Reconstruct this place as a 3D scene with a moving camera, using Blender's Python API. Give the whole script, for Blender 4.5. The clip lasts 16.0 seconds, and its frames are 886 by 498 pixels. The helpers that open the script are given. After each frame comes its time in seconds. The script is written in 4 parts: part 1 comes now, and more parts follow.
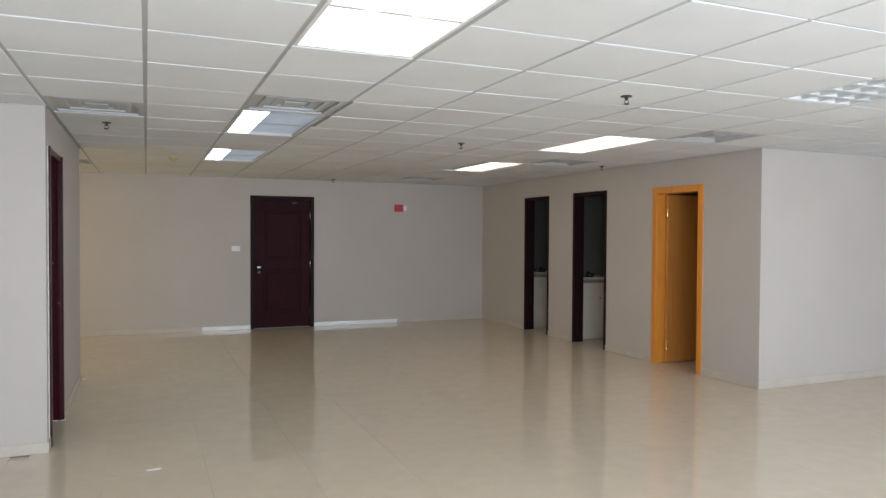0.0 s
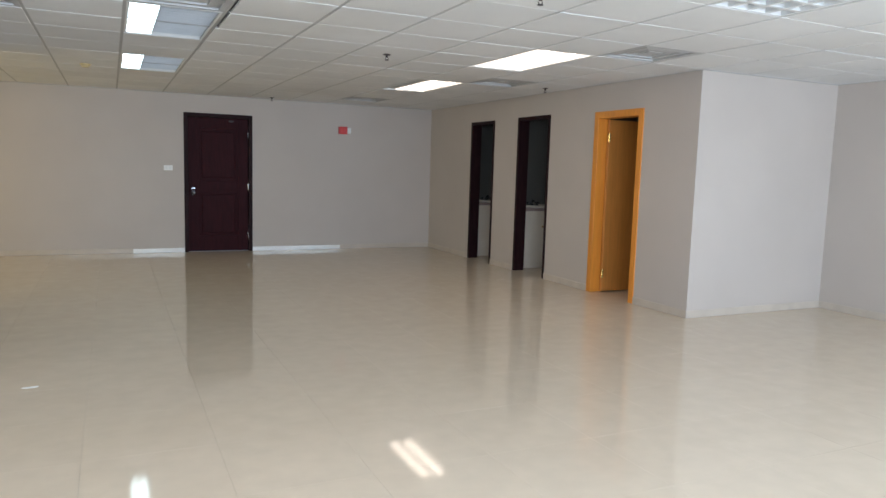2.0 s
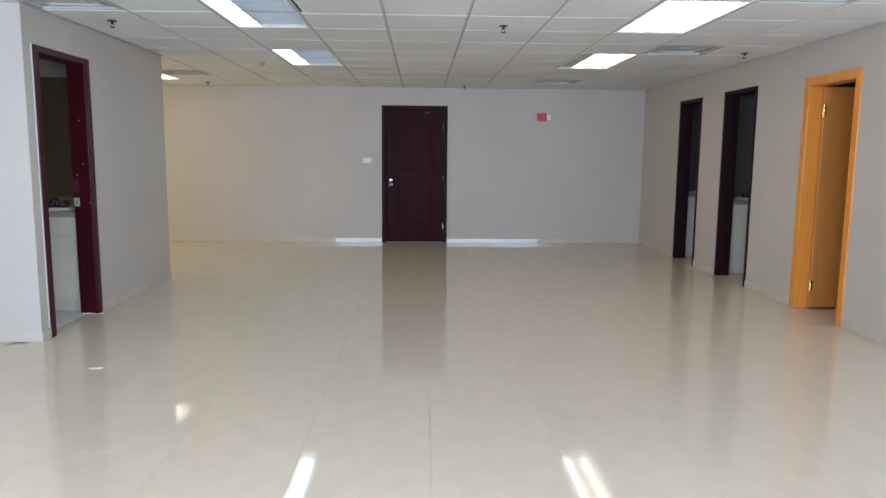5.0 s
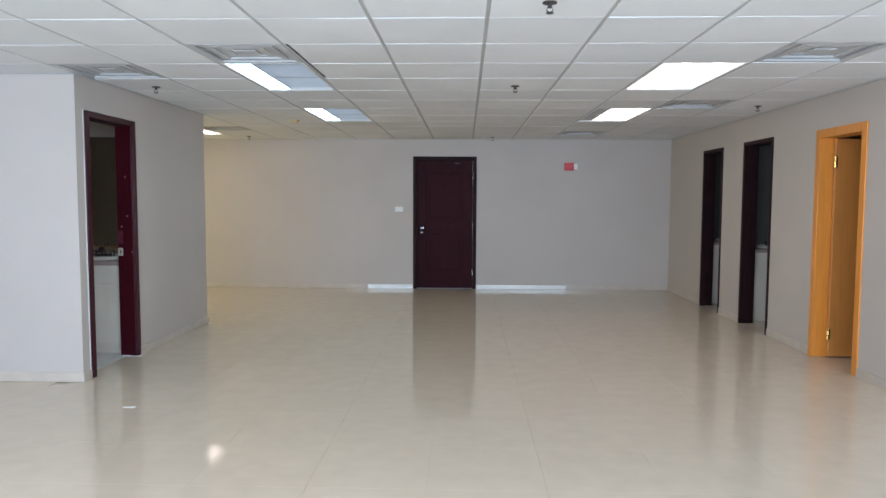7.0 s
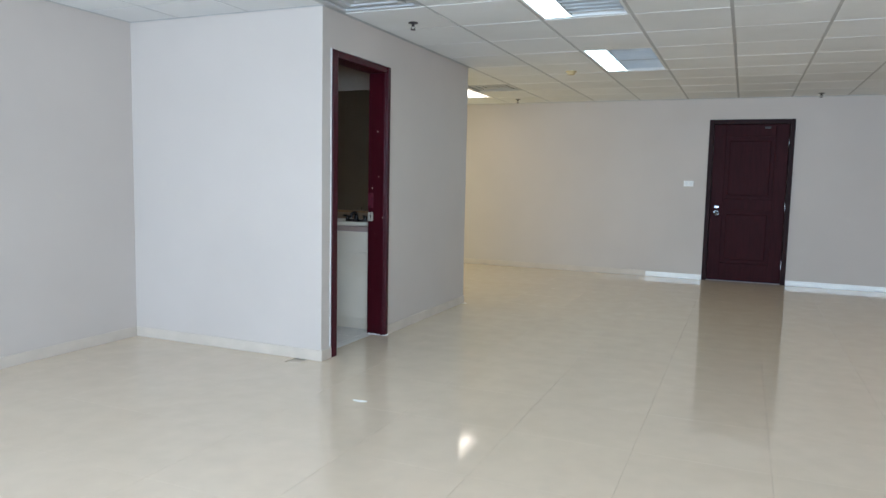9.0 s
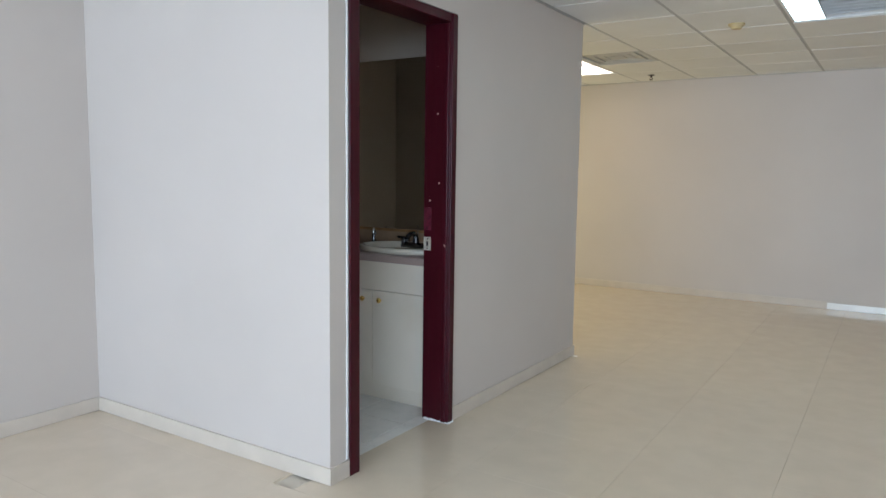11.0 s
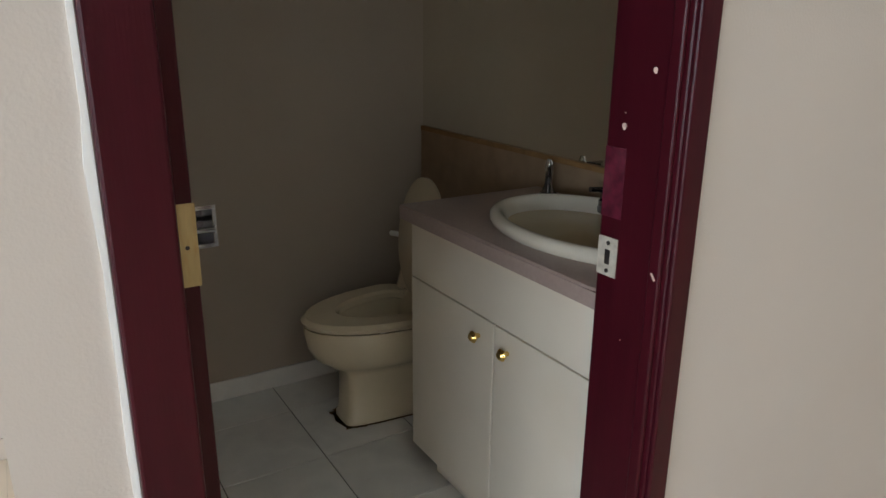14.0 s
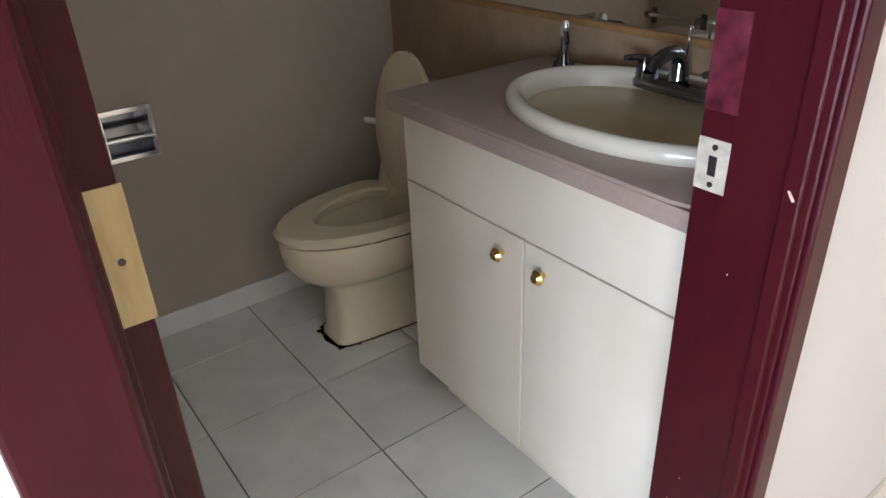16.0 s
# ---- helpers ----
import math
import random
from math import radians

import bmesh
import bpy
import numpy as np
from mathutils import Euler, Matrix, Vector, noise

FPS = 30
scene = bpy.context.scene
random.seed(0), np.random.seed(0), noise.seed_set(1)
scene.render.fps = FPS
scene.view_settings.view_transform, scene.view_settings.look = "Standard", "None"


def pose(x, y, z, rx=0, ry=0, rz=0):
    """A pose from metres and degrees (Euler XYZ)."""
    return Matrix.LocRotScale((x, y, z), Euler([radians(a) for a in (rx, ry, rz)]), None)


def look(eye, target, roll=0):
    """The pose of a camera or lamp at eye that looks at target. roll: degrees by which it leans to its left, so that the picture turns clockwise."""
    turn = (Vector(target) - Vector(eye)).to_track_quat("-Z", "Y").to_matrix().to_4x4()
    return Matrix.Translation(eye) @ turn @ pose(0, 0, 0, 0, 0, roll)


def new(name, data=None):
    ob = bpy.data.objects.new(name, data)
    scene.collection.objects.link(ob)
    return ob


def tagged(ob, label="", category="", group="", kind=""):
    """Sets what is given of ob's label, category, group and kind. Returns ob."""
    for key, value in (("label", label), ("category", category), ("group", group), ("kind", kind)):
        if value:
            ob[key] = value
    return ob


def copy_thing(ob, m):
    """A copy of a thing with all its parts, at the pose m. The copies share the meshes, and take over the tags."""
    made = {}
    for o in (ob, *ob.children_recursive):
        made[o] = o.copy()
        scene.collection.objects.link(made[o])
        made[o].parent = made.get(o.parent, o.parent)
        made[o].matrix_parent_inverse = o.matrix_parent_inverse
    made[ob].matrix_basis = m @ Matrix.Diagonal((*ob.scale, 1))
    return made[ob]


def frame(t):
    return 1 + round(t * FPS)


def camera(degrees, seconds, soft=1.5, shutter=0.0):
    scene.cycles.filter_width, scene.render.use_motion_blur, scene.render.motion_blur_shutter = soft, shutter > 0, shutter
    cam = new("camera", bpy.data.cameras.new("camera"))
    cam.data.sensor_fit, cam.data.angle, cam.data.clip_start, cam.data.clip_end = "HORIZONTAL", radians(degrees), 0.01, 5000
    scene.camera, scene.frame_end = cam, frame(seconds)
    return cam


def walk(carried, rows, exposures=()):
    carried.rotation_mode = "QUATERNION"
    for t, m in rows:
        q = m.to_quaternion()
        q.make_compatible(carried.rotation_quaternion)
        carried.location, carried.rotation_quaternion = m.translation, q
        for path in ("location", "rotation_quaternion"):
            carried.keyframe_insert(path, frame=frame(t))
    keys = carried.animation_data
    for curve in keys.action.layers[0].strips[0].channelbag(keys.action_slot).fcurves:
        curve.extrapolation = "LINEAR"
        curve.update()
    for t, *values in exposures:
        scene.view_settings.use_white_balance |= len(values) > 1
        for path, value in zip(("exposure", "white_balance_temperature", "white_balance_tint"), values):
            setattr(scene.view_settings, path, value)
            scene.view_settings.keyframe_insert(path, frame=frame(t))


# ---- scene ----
cam = camera(64.3, 16.0)
PATH = [
    (0, (-1.503, 0.653, 1.514), (-0.727, 2.496, 1.471), 0.3),
    (0.5, (-1.495, 0.659, 1.509), (-0.729, 2.506, 1.471), 0.9),
    (1, (-1.47, 0.679, 1.502), (-0.726, 2.534, 1.43), 1.1),
    (1.5, (-1.257, 0.674, 1.433), (-0.487, 2.517, 1.329), 1.5),
    (2, (-0.999, 0.72, 1.384), (-0.15, 2.516, 1.156), 1.7),
    (2.5, (-0.671, 0.837, 1.366), (0.242, 2.605, 1.162), 0.1),
    (3, (-0.292, 0.956, 1.346), (0.602, 2.724, 1.072), 2.3),
    (3.5, (0.032, 1.131, 1.359), (0.799, 2.957, 1.079), 2.3),
    (4, (0.245, 1.271, 1.383), (0.75, 3.192, 1.149), 1.4),
    (4.5, (0.495, 1.242, 1.371), (0.678, 3.215, 1.1), 1.5),
    (5, (0.599, 1.063, 1.373), (0.663, 3.044, 1.106), 0.5),
    (5.2, (0.64, 0.984, 1.377), (0.655, 2.964, 1.101), 0.3),
    (7.3, (0.84, 0.803, 1.44), (0.75, 2.797, 1.305), 0.5),
    (7.5, (0.804, 0.883, 1.414), (0.665, 2.863, 1.169), 1.0),
    (8, (0.678, 1.19, 1.304), (0.306, 3.149, 1.147), -0.4),
    (8.5, (0.607, 1.622, 1.243), (-0.048, 3.505, 1.077), 0.3),
    (9, (0.469, 2.086, 1.258), (-0.309, 3.918, 1.061), 1.2),
    (9.5, (0.326, 2.56, 1.254), (-0.53, 4.356, 1.043), -0.4),
    (9.7, (0.262, 2.752, 1.223), (-0.649, 4.526, 1.065), 0.2),
    (11.8, (-0.489, 4.676, 1.368), (-1.660, 6.264, 1.042), -0.2),
    (12, (-0.561, 4.853, 1.361), (-1.780, 6.396, 1.000), -0.3),
    (12.3, (-0.666, 5.121, 1.345), (-2.012, 6.555, 0.982), 1.2),
    (12.5, (-0.705, 5.275, 1.383), (-2.105, 6.647, 0.993), 1.3),
    (12.8, (-0.877, 5.508, 1.365), (-2.296, 6.870, 1.007), 0.9),
    (13, (-0.987, 5.647, 1.385), (-2.410, 7.004, 1.024), 0.2),
    (13.3, (-1.120, 5.835, 1.352), (-2.615, 7.108, 0.975), -0.6),
    (13.5, (-1.190, 5.980, 1.310), (-2.800, 7.093, 0.887), 0.0),
    (13.8, (-1.333, 6.126, 1.35), (-2.973, 7.129, 0.801), -0.0),
    (14, (-1.413, 6.168, 1.323), (-3.042, 7.165, 0.730), 0.5),
    (14.5, (-1.679, 6.225, 1.336), (-3.208, 7.335, 0.681), -2.7),
    (15, (-1.774, 6.248, 1.348), (-3.293, 7.347, 0.652), -2.0),
    (15.5, (-1.783, 6.254, 1.328), (-3.261, 7.291, 0.472), -2.1),
    (16, (-1.783, 6.26, 1.298), (-3.215, 7.275, 0.341), -2.5),
]
walk(cam, [(t, look(eye, target, roll)) for t, eye, target, roll in PATH],
     exposures=[(0, -0.05, 6950, 20), (1.5, 0.02, 6750, 19), (3, 0.22, 6530, 18), (5, 0.3, 6270, 19), (7.5, 0.27, 6220, 18),
                (9, 0.44, 6120, 15), (12, 0.47, 6480, 18), (13.2, 0.45, 6850, 18), (13.8, 0.58, 7180, 20), (14.5, 1.0, 7230, 22),
                (15, 1.37, 6980, 26), (16, 1.82, 6600, 24)])

# ---------- world and light ----------
world = bpy.data.worlds.new("sky")
scene.world = world
world.use_nodes = True
wn = world.node_tree.nodes
sky = wn.new("ShaderNodeTexSky")
sky.sky_type, sky.sun_disc = "NISHITA", False
sky.sun_elevation, sky.sun_rotation = radians(48), radians(200)
world.node_tree.links.new(sky.outputs[0], wn["Background"].inputs[0])
wn["Background"].inputs[1].default_value = 0.1
sun = new("sun", bpy.data.lights.new("sun", "SUN"))
sun.data.energy, sun.data.angle, sun.data.color = 1.0, radians(12), (1, 0.96, 0.9)
sun.matrix_world = look((0, -20, 22), (1, 0, 0))


def window_light(eye, target, w, h, power, colour):
    ob = new("window_light", bpy.data.lights.new("window_light", "AREA"))
    ob.data.shape, ob.data.size, ob.data.size_y = "RECTANGLE", w, h
    ob.data.energy, ob.data.color = power, colour
    ob.matrix_world = look(eye, target)
    return ob


TUBE = 6.0       # radiance of a lit fluorescent strip
SKY_BLUE = (0.595, 0.815, 1.0)
for wx in (-2.55, -0.1, 2.35, 4.75):
    window_light((wx, -0.94, 1.45), (wx, 5, 1.25), 2.0, 1.5, 111, SKY_BLUE)
window_light((-6.38, 10.2, 1.2), (-2, 10.7, 0.5), 2.0, 1.1, 40, (0.96, 0.96, 0.53))

# ---------- materials ----------


def material(name, colour, rough=0.5, metal=0.0, vary=0.08, scale=6.0, bump=0.0, bump_scale=120.0, spec=0.5,
             coat=0.0, random_piece=0.0, stain=None, stain_scale=3.0, stain_amount=0.0, rough_vary=0.0, stretch=(1, 1, 1)):
    m = bpy.data.materials.new(name)
    m.use_nodes = True
    n, l = m.node_tree.nodes, m.node_tree.links
    b = n["Principled BSDF"]
    co = n.new("ShaderNodeTexCoord")
    mp = n.new("ShaderNodeMapping")
    mp.inputs["Scale"].default_value = stretch
    geo = n.new("ShaderNodeNewGeometry")
    l.new(geo.outputs["Position"], mp.inputs["Vector"])
    t1 = n.new("ShaderNodeTexNoise")
    t1.inputs["Scale"].default_value, t1.inputs["Detail"].default_value = scale, 6
    l.new(mp.outputs[0], t1.inputs["Vector"])
    ramp = n.new("ShaderNodeMapRange")
    ramp.inputs[1].default_value, ramp.inputs[2].default_value = 0.3, 0.7
    ramp.inputs[3].default_value, ramp.inputs[4].default_value = 1 - vary, 1 + vary
    l.new(t1.outputs["Fac"], ramp.inputs[0])
    mul = n.new("ShaderNodeVectorMath")
    mul.operation = "SCALE"
    mul.inputs[0].default_value = colour
    l.new(ramp.outputs[0], mul.inputs["Scale"])
    out = mul.outputs[0]
    if random_piece:
        oi = n.new("ShaderNodeObjectInfo")
        add = n.new("ShaderNodeMath")
        add.operation = "ADD"
        l.new(oi.outputs["Random"], add.inputs[0])
        l.new(geo.outputs["Random Per Island"], add.inputs[1])
        fr = n.new("ShaderNodeMath")
        fr.operation = "FRACT"
        l.new(add.outputs[0], fr.inputs[0])
        r2 = n.new("ShaderNodeMapRange")
        r2.inputs[3].default_value, r2.inputs[4].default_value = 1 - random_piece, 1 + random_piece
        l.new(fr.outputs[0], r2.inputs[0])
        m2 = n.new("ShaderNodeVectorMath")
        m2.operation = "SCALE"
        l.new(out, m2.inputs[0])
        l.new(r2.outputs[0], m2.inputs["Scale"])
        out = m2.outputs[0]
    if stain:
        t3 = n.new("ShaderNodeTexNoise")
        t3.inputs["Scale"].default_value, t3.inputs["Detail"].default_value = stain_scale, 8
        l.new(mp.outputs[0], t3.inputs["Vector"])
        r3 = n.new("ShaderNodeMapRange")
        r3.inputs[1].default_value, r3.inputs[2].default_value = 0.5, 0.72
        r3.inputs[3].default_value, r3.inputs[4].default_value = 0.0, stain_amount
        l.new(t3.outputs["Fac"], r3.inputs[0])
        mix = n.new("ShaderNodeMixRGB")
        mix.inputs[2].default_value = (*stain, 1)
        l.new(r3.outputs[0], mix.inputs[0])
        l.new(out, mix.inputs[1])
        out = mix.outputs[0]
    l.new(out, b.inputs["Base Color"])
    b.inputs["Roughness"].default_value, b.inputs["Metallic"].default_value = rough, metal
    if rough_vary:
        r4 = n.new("ShaderNodeMapRange")
        r4.inputs[1].default_value, r4.inputs[2].default_value = 0.3, 0.7
        r4.inputs[3].default_value, r4.inputs[4].default_value = rough - rough_vary, rough + rough_vary
        l.new(t1.outputs["Fac"], r4.inputs[0])
        l.new(r4.outputs[0], b.inputs["Roughness"])
    b.inputs["Specular IOR Level"].default_value = spec
    b.inputs["Coat Weight"].default_value, b.inputs["Coat Roughness"].default_value = coat, 0.12
    if bump:
        t2 = n.new("ShaderNodeTexNoise")
        t2.inputs["Scale"].default_value, t2.inputs["Detail"].default_value = bump_scale, 4
        l.new(mp.outputs[0], t2.inputs["Vector"])
        bp = n.new("ShaderNodeBump")
        bp.inputs["Strength"].default_value, bp.inputs["Distance"].default_value = bump, 0.004
        l.new(t2.outputs["Fac"], bp.inputs["Height"])
        l.new(bp.outputs[0], b.inputs["Normal"])
    return m


def glow(name, colour, strength):
    m = bpy.data.materials.new(name)
    m.use_nodes = True
    b = m.node_tree.nodes["Principled BSDF"]
    b.inputs["Base Color"].default_value = (0.8, 0.8, 0.8, 1)
    b.inputs["Emission Color"].default_value = (*colour, 1)
    b.inputs["Emission Strength"].default_value = strength
    return m


PAINT = material("wall_paint", (0.555, 0.49, 0.44), 0.55, vary=0.03, scale=1.3, bump=0.12, bump_scale=220, spec=0.3)
# Darker than the washroom paint: the small rooms' dimness is in the colour.
DIM_ROOM_PAINT = material("dimmed_room_paint", (0.18, 0.17, 0.15), 0.6, vary=0.05, scale=1.8, bump=0.12, bump_scale=220, spec=0.3)
BATH_PAINT = material("bath_paint", (0.45, 0.375, 0.305), 0.6, vary=0.05, scale=1.8, bump=0.12, bump_scale=220, spec=0.3)
CEILING = material("ceiling_tile", (0.79, 0.785, 0.78), 0.9, vary=0.03, scale=2, bump=0.5, bump_scale=160, spec=0.1,
                   random_piece=0.035, stain=(0.62, 0.57, 0.48), stain_scale=0.55, stain_amount=0.22)
TBAR = material("grid_metal", (0.47, 0.46, 0.45), 0.5, vary=0.04)
FLOOR = material("polished_porcelain", (0.69, 0.575, 0.445), 0.065, vary=0.035, scale=7, spec=0.6, random_piece=0.006,
                 stain=(0.64, 0.51, 0.38), stain_scale=2.2, stain_amount=0.22, rough_vary=0.02)
GROUT = material("floor_grout", (0.60, 0.53, 0.44), 0.6)
BASE = material("baseboard_tile", (0.58, 0.50, 0.42), 0.3, vary=0.06)
# Real white for plaster and caulk; on baseboards it paints window glare.
BASE_WHITE = material("white_glare_and_plaster", (0.86, 0.85, 0.83), 0.2, vary=0.05)
MAROON = material("maroon_lacquer", (0.049, 0.0042, 0.0085), 0.30, vary=0.13, scale=7, bump=0.06, bump_scale=60, spec=0.2,
                  stretch=(6, 6, 0.5), stain=(0.035, 0.004, 0.010), stain_scale=1.4, stain_amount=0.35)
MAROON_DOOR = material("dark_maroon_door", (0.034, 0.0055, 0.008), 0.5, vary=0.2, scale=9, stretch=(6, 6, 0.5), spec=0.08)
MAROON_DARK = material("dark_stained_frame", (0.022, 0.008, 0.009), 0.5, vary=0.3, scale=9, stretch=(6, 6, 0.5), spec=0.1)
PATCH = material("bare_wood", (0.52, 0.37, 0.17), 0.6, vary=0.1, scale=20, stretch=(5, 5, 1), stain=(0.45, 0.22, 0.04), stain_scale=18, stain_amount=0.8)
SCUFF = material("pink_scuffed_lacquer", (0.095, 0.011, 0.024), 0.3, vary=0.5, scale=55, stain=(0.32, 0.12, 0.13), stain_scale=25, stain_amount=0.13)
CHIP = material("chipped_paint", (0.62, 0.45, 0.38), 0.7, vary=0.3, scale=60)
ORANGE = material("orange_varnished_pine", (0.80, 0.295, 0.042), 0.4, vary=0.08, scale=7, stretch=(7, 7, 0.5), coat=0.2)
ORANGE_LEAF = material("orange_veneer", (0.62, 0.24, 0.052), 0.45, vary=0.08, scale=6, stretch=(7, 7, 0.5), coat=0.1)
WHITE = material("white_enamel", (0.8, 0.8, 0.79), 0.4, vary=0.03)
LOUVRE = material("louvre_metal", (0.62, 0.64, 0.66), 0.3, metal=0.4, vary=0.05)
VENT = material("vent_grey", (0.52, 0.52, 0.52), 0.5, vary=0.06)
DARK = material("dark_metal", (0.06, 0.05, 0.05), 0.4, metal=0.6)
CHROME = material("chrome", (0.75, 0.76, 0.78), 0.09, metal=1.0, vary=0.05)
BRASS = material("brass", (0.80, 0.55, 0.18), 0.18, metal=1.0, vary=0.1)
# Base lowered so the chrome carries the dark room's reflection in its colour.
TAP_CHROME = material("darkened_chrome", (0.27, 0.28, 0.31), 0.12, metal=1.0, vary=0.15, scale=30)
RED = material("red_plastic", (0.62, 0.03, 0.03), 0.4)
PLASTIC = material("ivory_plastic", (0.88, 0.87, 0.84), 0.4, vary=0.02)
TAN = material("aged_plastic", (0.55, 0.42, 0.22), 0.5)
CREAM = material("cream_vitreous_china", (0.80, 0.67, 0.48), 0.14, vary=0.04, spec=0.6, coat=0.3)
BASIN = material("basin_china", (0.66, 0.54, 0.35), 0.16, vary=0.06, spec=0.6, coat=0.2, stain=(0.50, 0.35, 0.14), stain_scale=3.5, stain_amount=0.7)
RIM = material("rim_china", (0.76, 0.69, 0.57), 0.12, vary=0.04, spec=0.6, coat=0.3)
PLATE = material("aged_metal_plate", (0.48, 0.43, 0.36), 0.4, vary=0.2, scale=60)
VANITY = material("cream_laminate", (0.83, 0.74, 0.62), 0.4, vary=0.04, scale=3, stain=(0.68, 0.55, 0.38), stain_scale=2.5, stain_amount=0.3)
COUNTER = material("rose_brown_laminate", (0.40, 0.295, 0.26), 0.35, vary=0.05, scale=90)
SPLASH = material("brown_backsplash", (0.36, 0.24, 0.15), 0.4, vary=0.12, scale=14)
WOODTRIM = material("mirror_trim", (0.34, 0.18, 0.07), 0.4, vary=0.2, scale=20)
BATH_TILE = material("grey_marble_tile", (0.86, 0.84, 0.81), 0.22, vary=0.10, scale=5, random_piece=0.04,
                     stain=(0.42, 0.42, 0.42), stain_scale=5, stain_amount=0.45)
BATH_GROUT = material("dark_grout", (0.19, 0.175, 0.16), 0.8)
RUST = material("rust_stain", (0.30, 0.17, 0.06), 0.8, vary=0.4, scale=40)
MIRROR = material("mirror_silver", (0.88, 0.88, 0.82), 0.02, metal=1.0, vary=0.01)
WATER = material("bowl_water", (0.30, 0.25, 0.16), 0.04)
LIT = glow("lit_tube", (1.0, 0.89, 0.74), TUBE)
LIT_BLUE = glow("lit_cool_tube", (0.66, 0.95, 1.0), TUBE)
LIT_SOFT = glow("lit_diffuser", (1.0, 0.90, 0.76), TUBE * 0.28)
GLASS = bpy.data.materials.new("window_glass")
GLASS.use_nodes = True
gb = GLASS.node_tree.nodes["Principled BSDF"]
gb.inputs["Transmission Weight"].default_value, gb.inputs["Roughness"].default_value = 1.0, 0.0

# ---------- mesh helpers ----------


def box(bm, x0, x1, y0, y1, z0, z1, bevel=0.0, mat=0):
    made = bmesh.ops.create_cube(bm, size=1.0)
    vs = made["verts"]
    for v in vs:
        v.co = Vector(((x0, x1)[v.co.x > 0], (y0, y1)[v.co.y > 0], (z0, z1)[v.co.z > 0]))
    fs = {f for v in vs for f in v.link_faces}
    for f in fs:
        f.material_index = mat
    if bevel:
        es = {e for v in vs for e in v.link_edges}
        bmesh.ops.bevel(bm, geom=list(es), offset=bevel, segments=2, profile=0.5, affect="EDGES")
    return bm


def cyl(bm, base, top, r0, r1=None, seg=20):
    base, top = Vector(base), Vector(top)
    r1 = r0 if r1 is None else r1
    d = top - base
    made = bmesh.ops.create_cone(bm, cap_ends=True, segments=seg, radius1=r0, radius2=r1, depth=d.length)
    m = Matrix.Translation((base + top) / 2) @ d.to_track_quat("Z", "Y").to_matrix().to_4x4()
    bmesh.ops.transform(bm, matrix=m, verts=made["verts"])
    return bm


def loft(bm, rings, cap=True):
    """Joins rings of equal point counts into a skin."""
    rows = [[bm.verts.new(p) for p in ring] for ring in rings]
    k = len(rows[0])
    for a, b in zip(rows, rows[1:]):
        for i in range(k):
            bm.faces.new((a[i], a[(i + 1) % k], b[(i + 1) % k], b[i]))
    if cap:
        bm.faces.new(rows[0][::-1])
        bm.faces.new(rows[-1])
    bmesh.ops.recalc_face_normals(bm, faces=bm.faces[:])
    return bm


def egg(cx, cy, z, rx, front, back, n=32):
    """An egg-shaped ring; the front points to -y."""
    pts = []
    for i in range(n):
        a = 2 * math.pi * i / n
        pts.append((cx + rx * math.cos(a), cy + (back if math.sin(a) > 0 else front) * math.sin(a), z))
    return pts


def tube(bm, pts, r, seg=12):
    pts = [Vector(p) for p in pts]
    rings = []
    for i, p in enumerate(pts):
        d = (pts[min(i + 1, len(pts) - 1)] - pts[max(i - 1, 0)]).normalized()
        q = d.to_track_quat("Z", "Y")
        rings.append([p + q @ Vector((r * math.cos(2 * math.pi * k / seg), r * math.sin(2 * math.pi * k / seg), 0)) for k in range(seg)])
    return loft(bm, rings)


def finish(name, bm, mat, smooth=False):
    me = bpy.data.meshes.new(name)
    if smooth:
        for f in bm.faces:
            f.smooth = True
    bm.to_mesh(me)
    bm.free()
    for mm in (mat if isinstance(mat, (list, tuple)) else (mat,)):
        me.materials.append(mm)
    if smooth:
        me.set_sharp_from_angle(angle=radians(38))
    return new(name, me)


def part(name, bm, mat, parent, label="", smooth=False):
    ob = finish(name, bm, mat, smooth)
    ob.parent = parent
    if label:
        ob["label"] = label
    return ob


def thing(name, at, label, category, group="", kind=""):
    e = new(name)
    e.location = at
    return tagged(e, label, category, group, kind)


def structure(name, bm, mat, label, category):
    return tagged(finish(name, bm, mat), label, category, kind="structure")


def bm_new():
    return bmesh.new()


# ---------- plan ----------
H = 2.375
FAR, NEAR = 12.0, -1.0
XR, XRR, YR = 4.04, 5.94, 5.805
XL, XLL, YL, YLF = -2.132, -3.812, 6.118, 8.759
WT = 0.148
GX0, GY0, GS = 0.33, 9.42, 0.612
XW = -6.5          # west end of the recess
DOORS_R = [(9.741, 10.474, 2.088), (8.310, 9.098, 2.094), (6.578, 7.398, 2.069)]
DOOR_L = (6.246, 7.072, 2.116)
TOPZ = H + 0.25


def wall_run(name, axis, at, thick, a0, a1, openings, mat, label):
    """A wall in the plane axis=at, thick towards its back, with openings (a, b, sill, head)."""
    bm = bm_new()
    lo, hi = sorted((at, at + thick))

    def put(p, q, z0, z1):
        if q - p > 1e-4 and z1 - z0 > 1e-4:
            if axis == "x":
                box(bm, lo, hi, p, q, z0, z1)
            else:
                box(bm, p, q, lo, hi, z0, z1)
    cur = a0
    for p, q, sill, head in sorted(openings):
        put(cur, p, 0, TOPZ)
        put(p, q, 0, sill)
        put(p, q, head, TOPZ)
        cur = q
    put(cur, a1, 0, TOPZ)
    return structure(name, bm, mat, label, "wall")


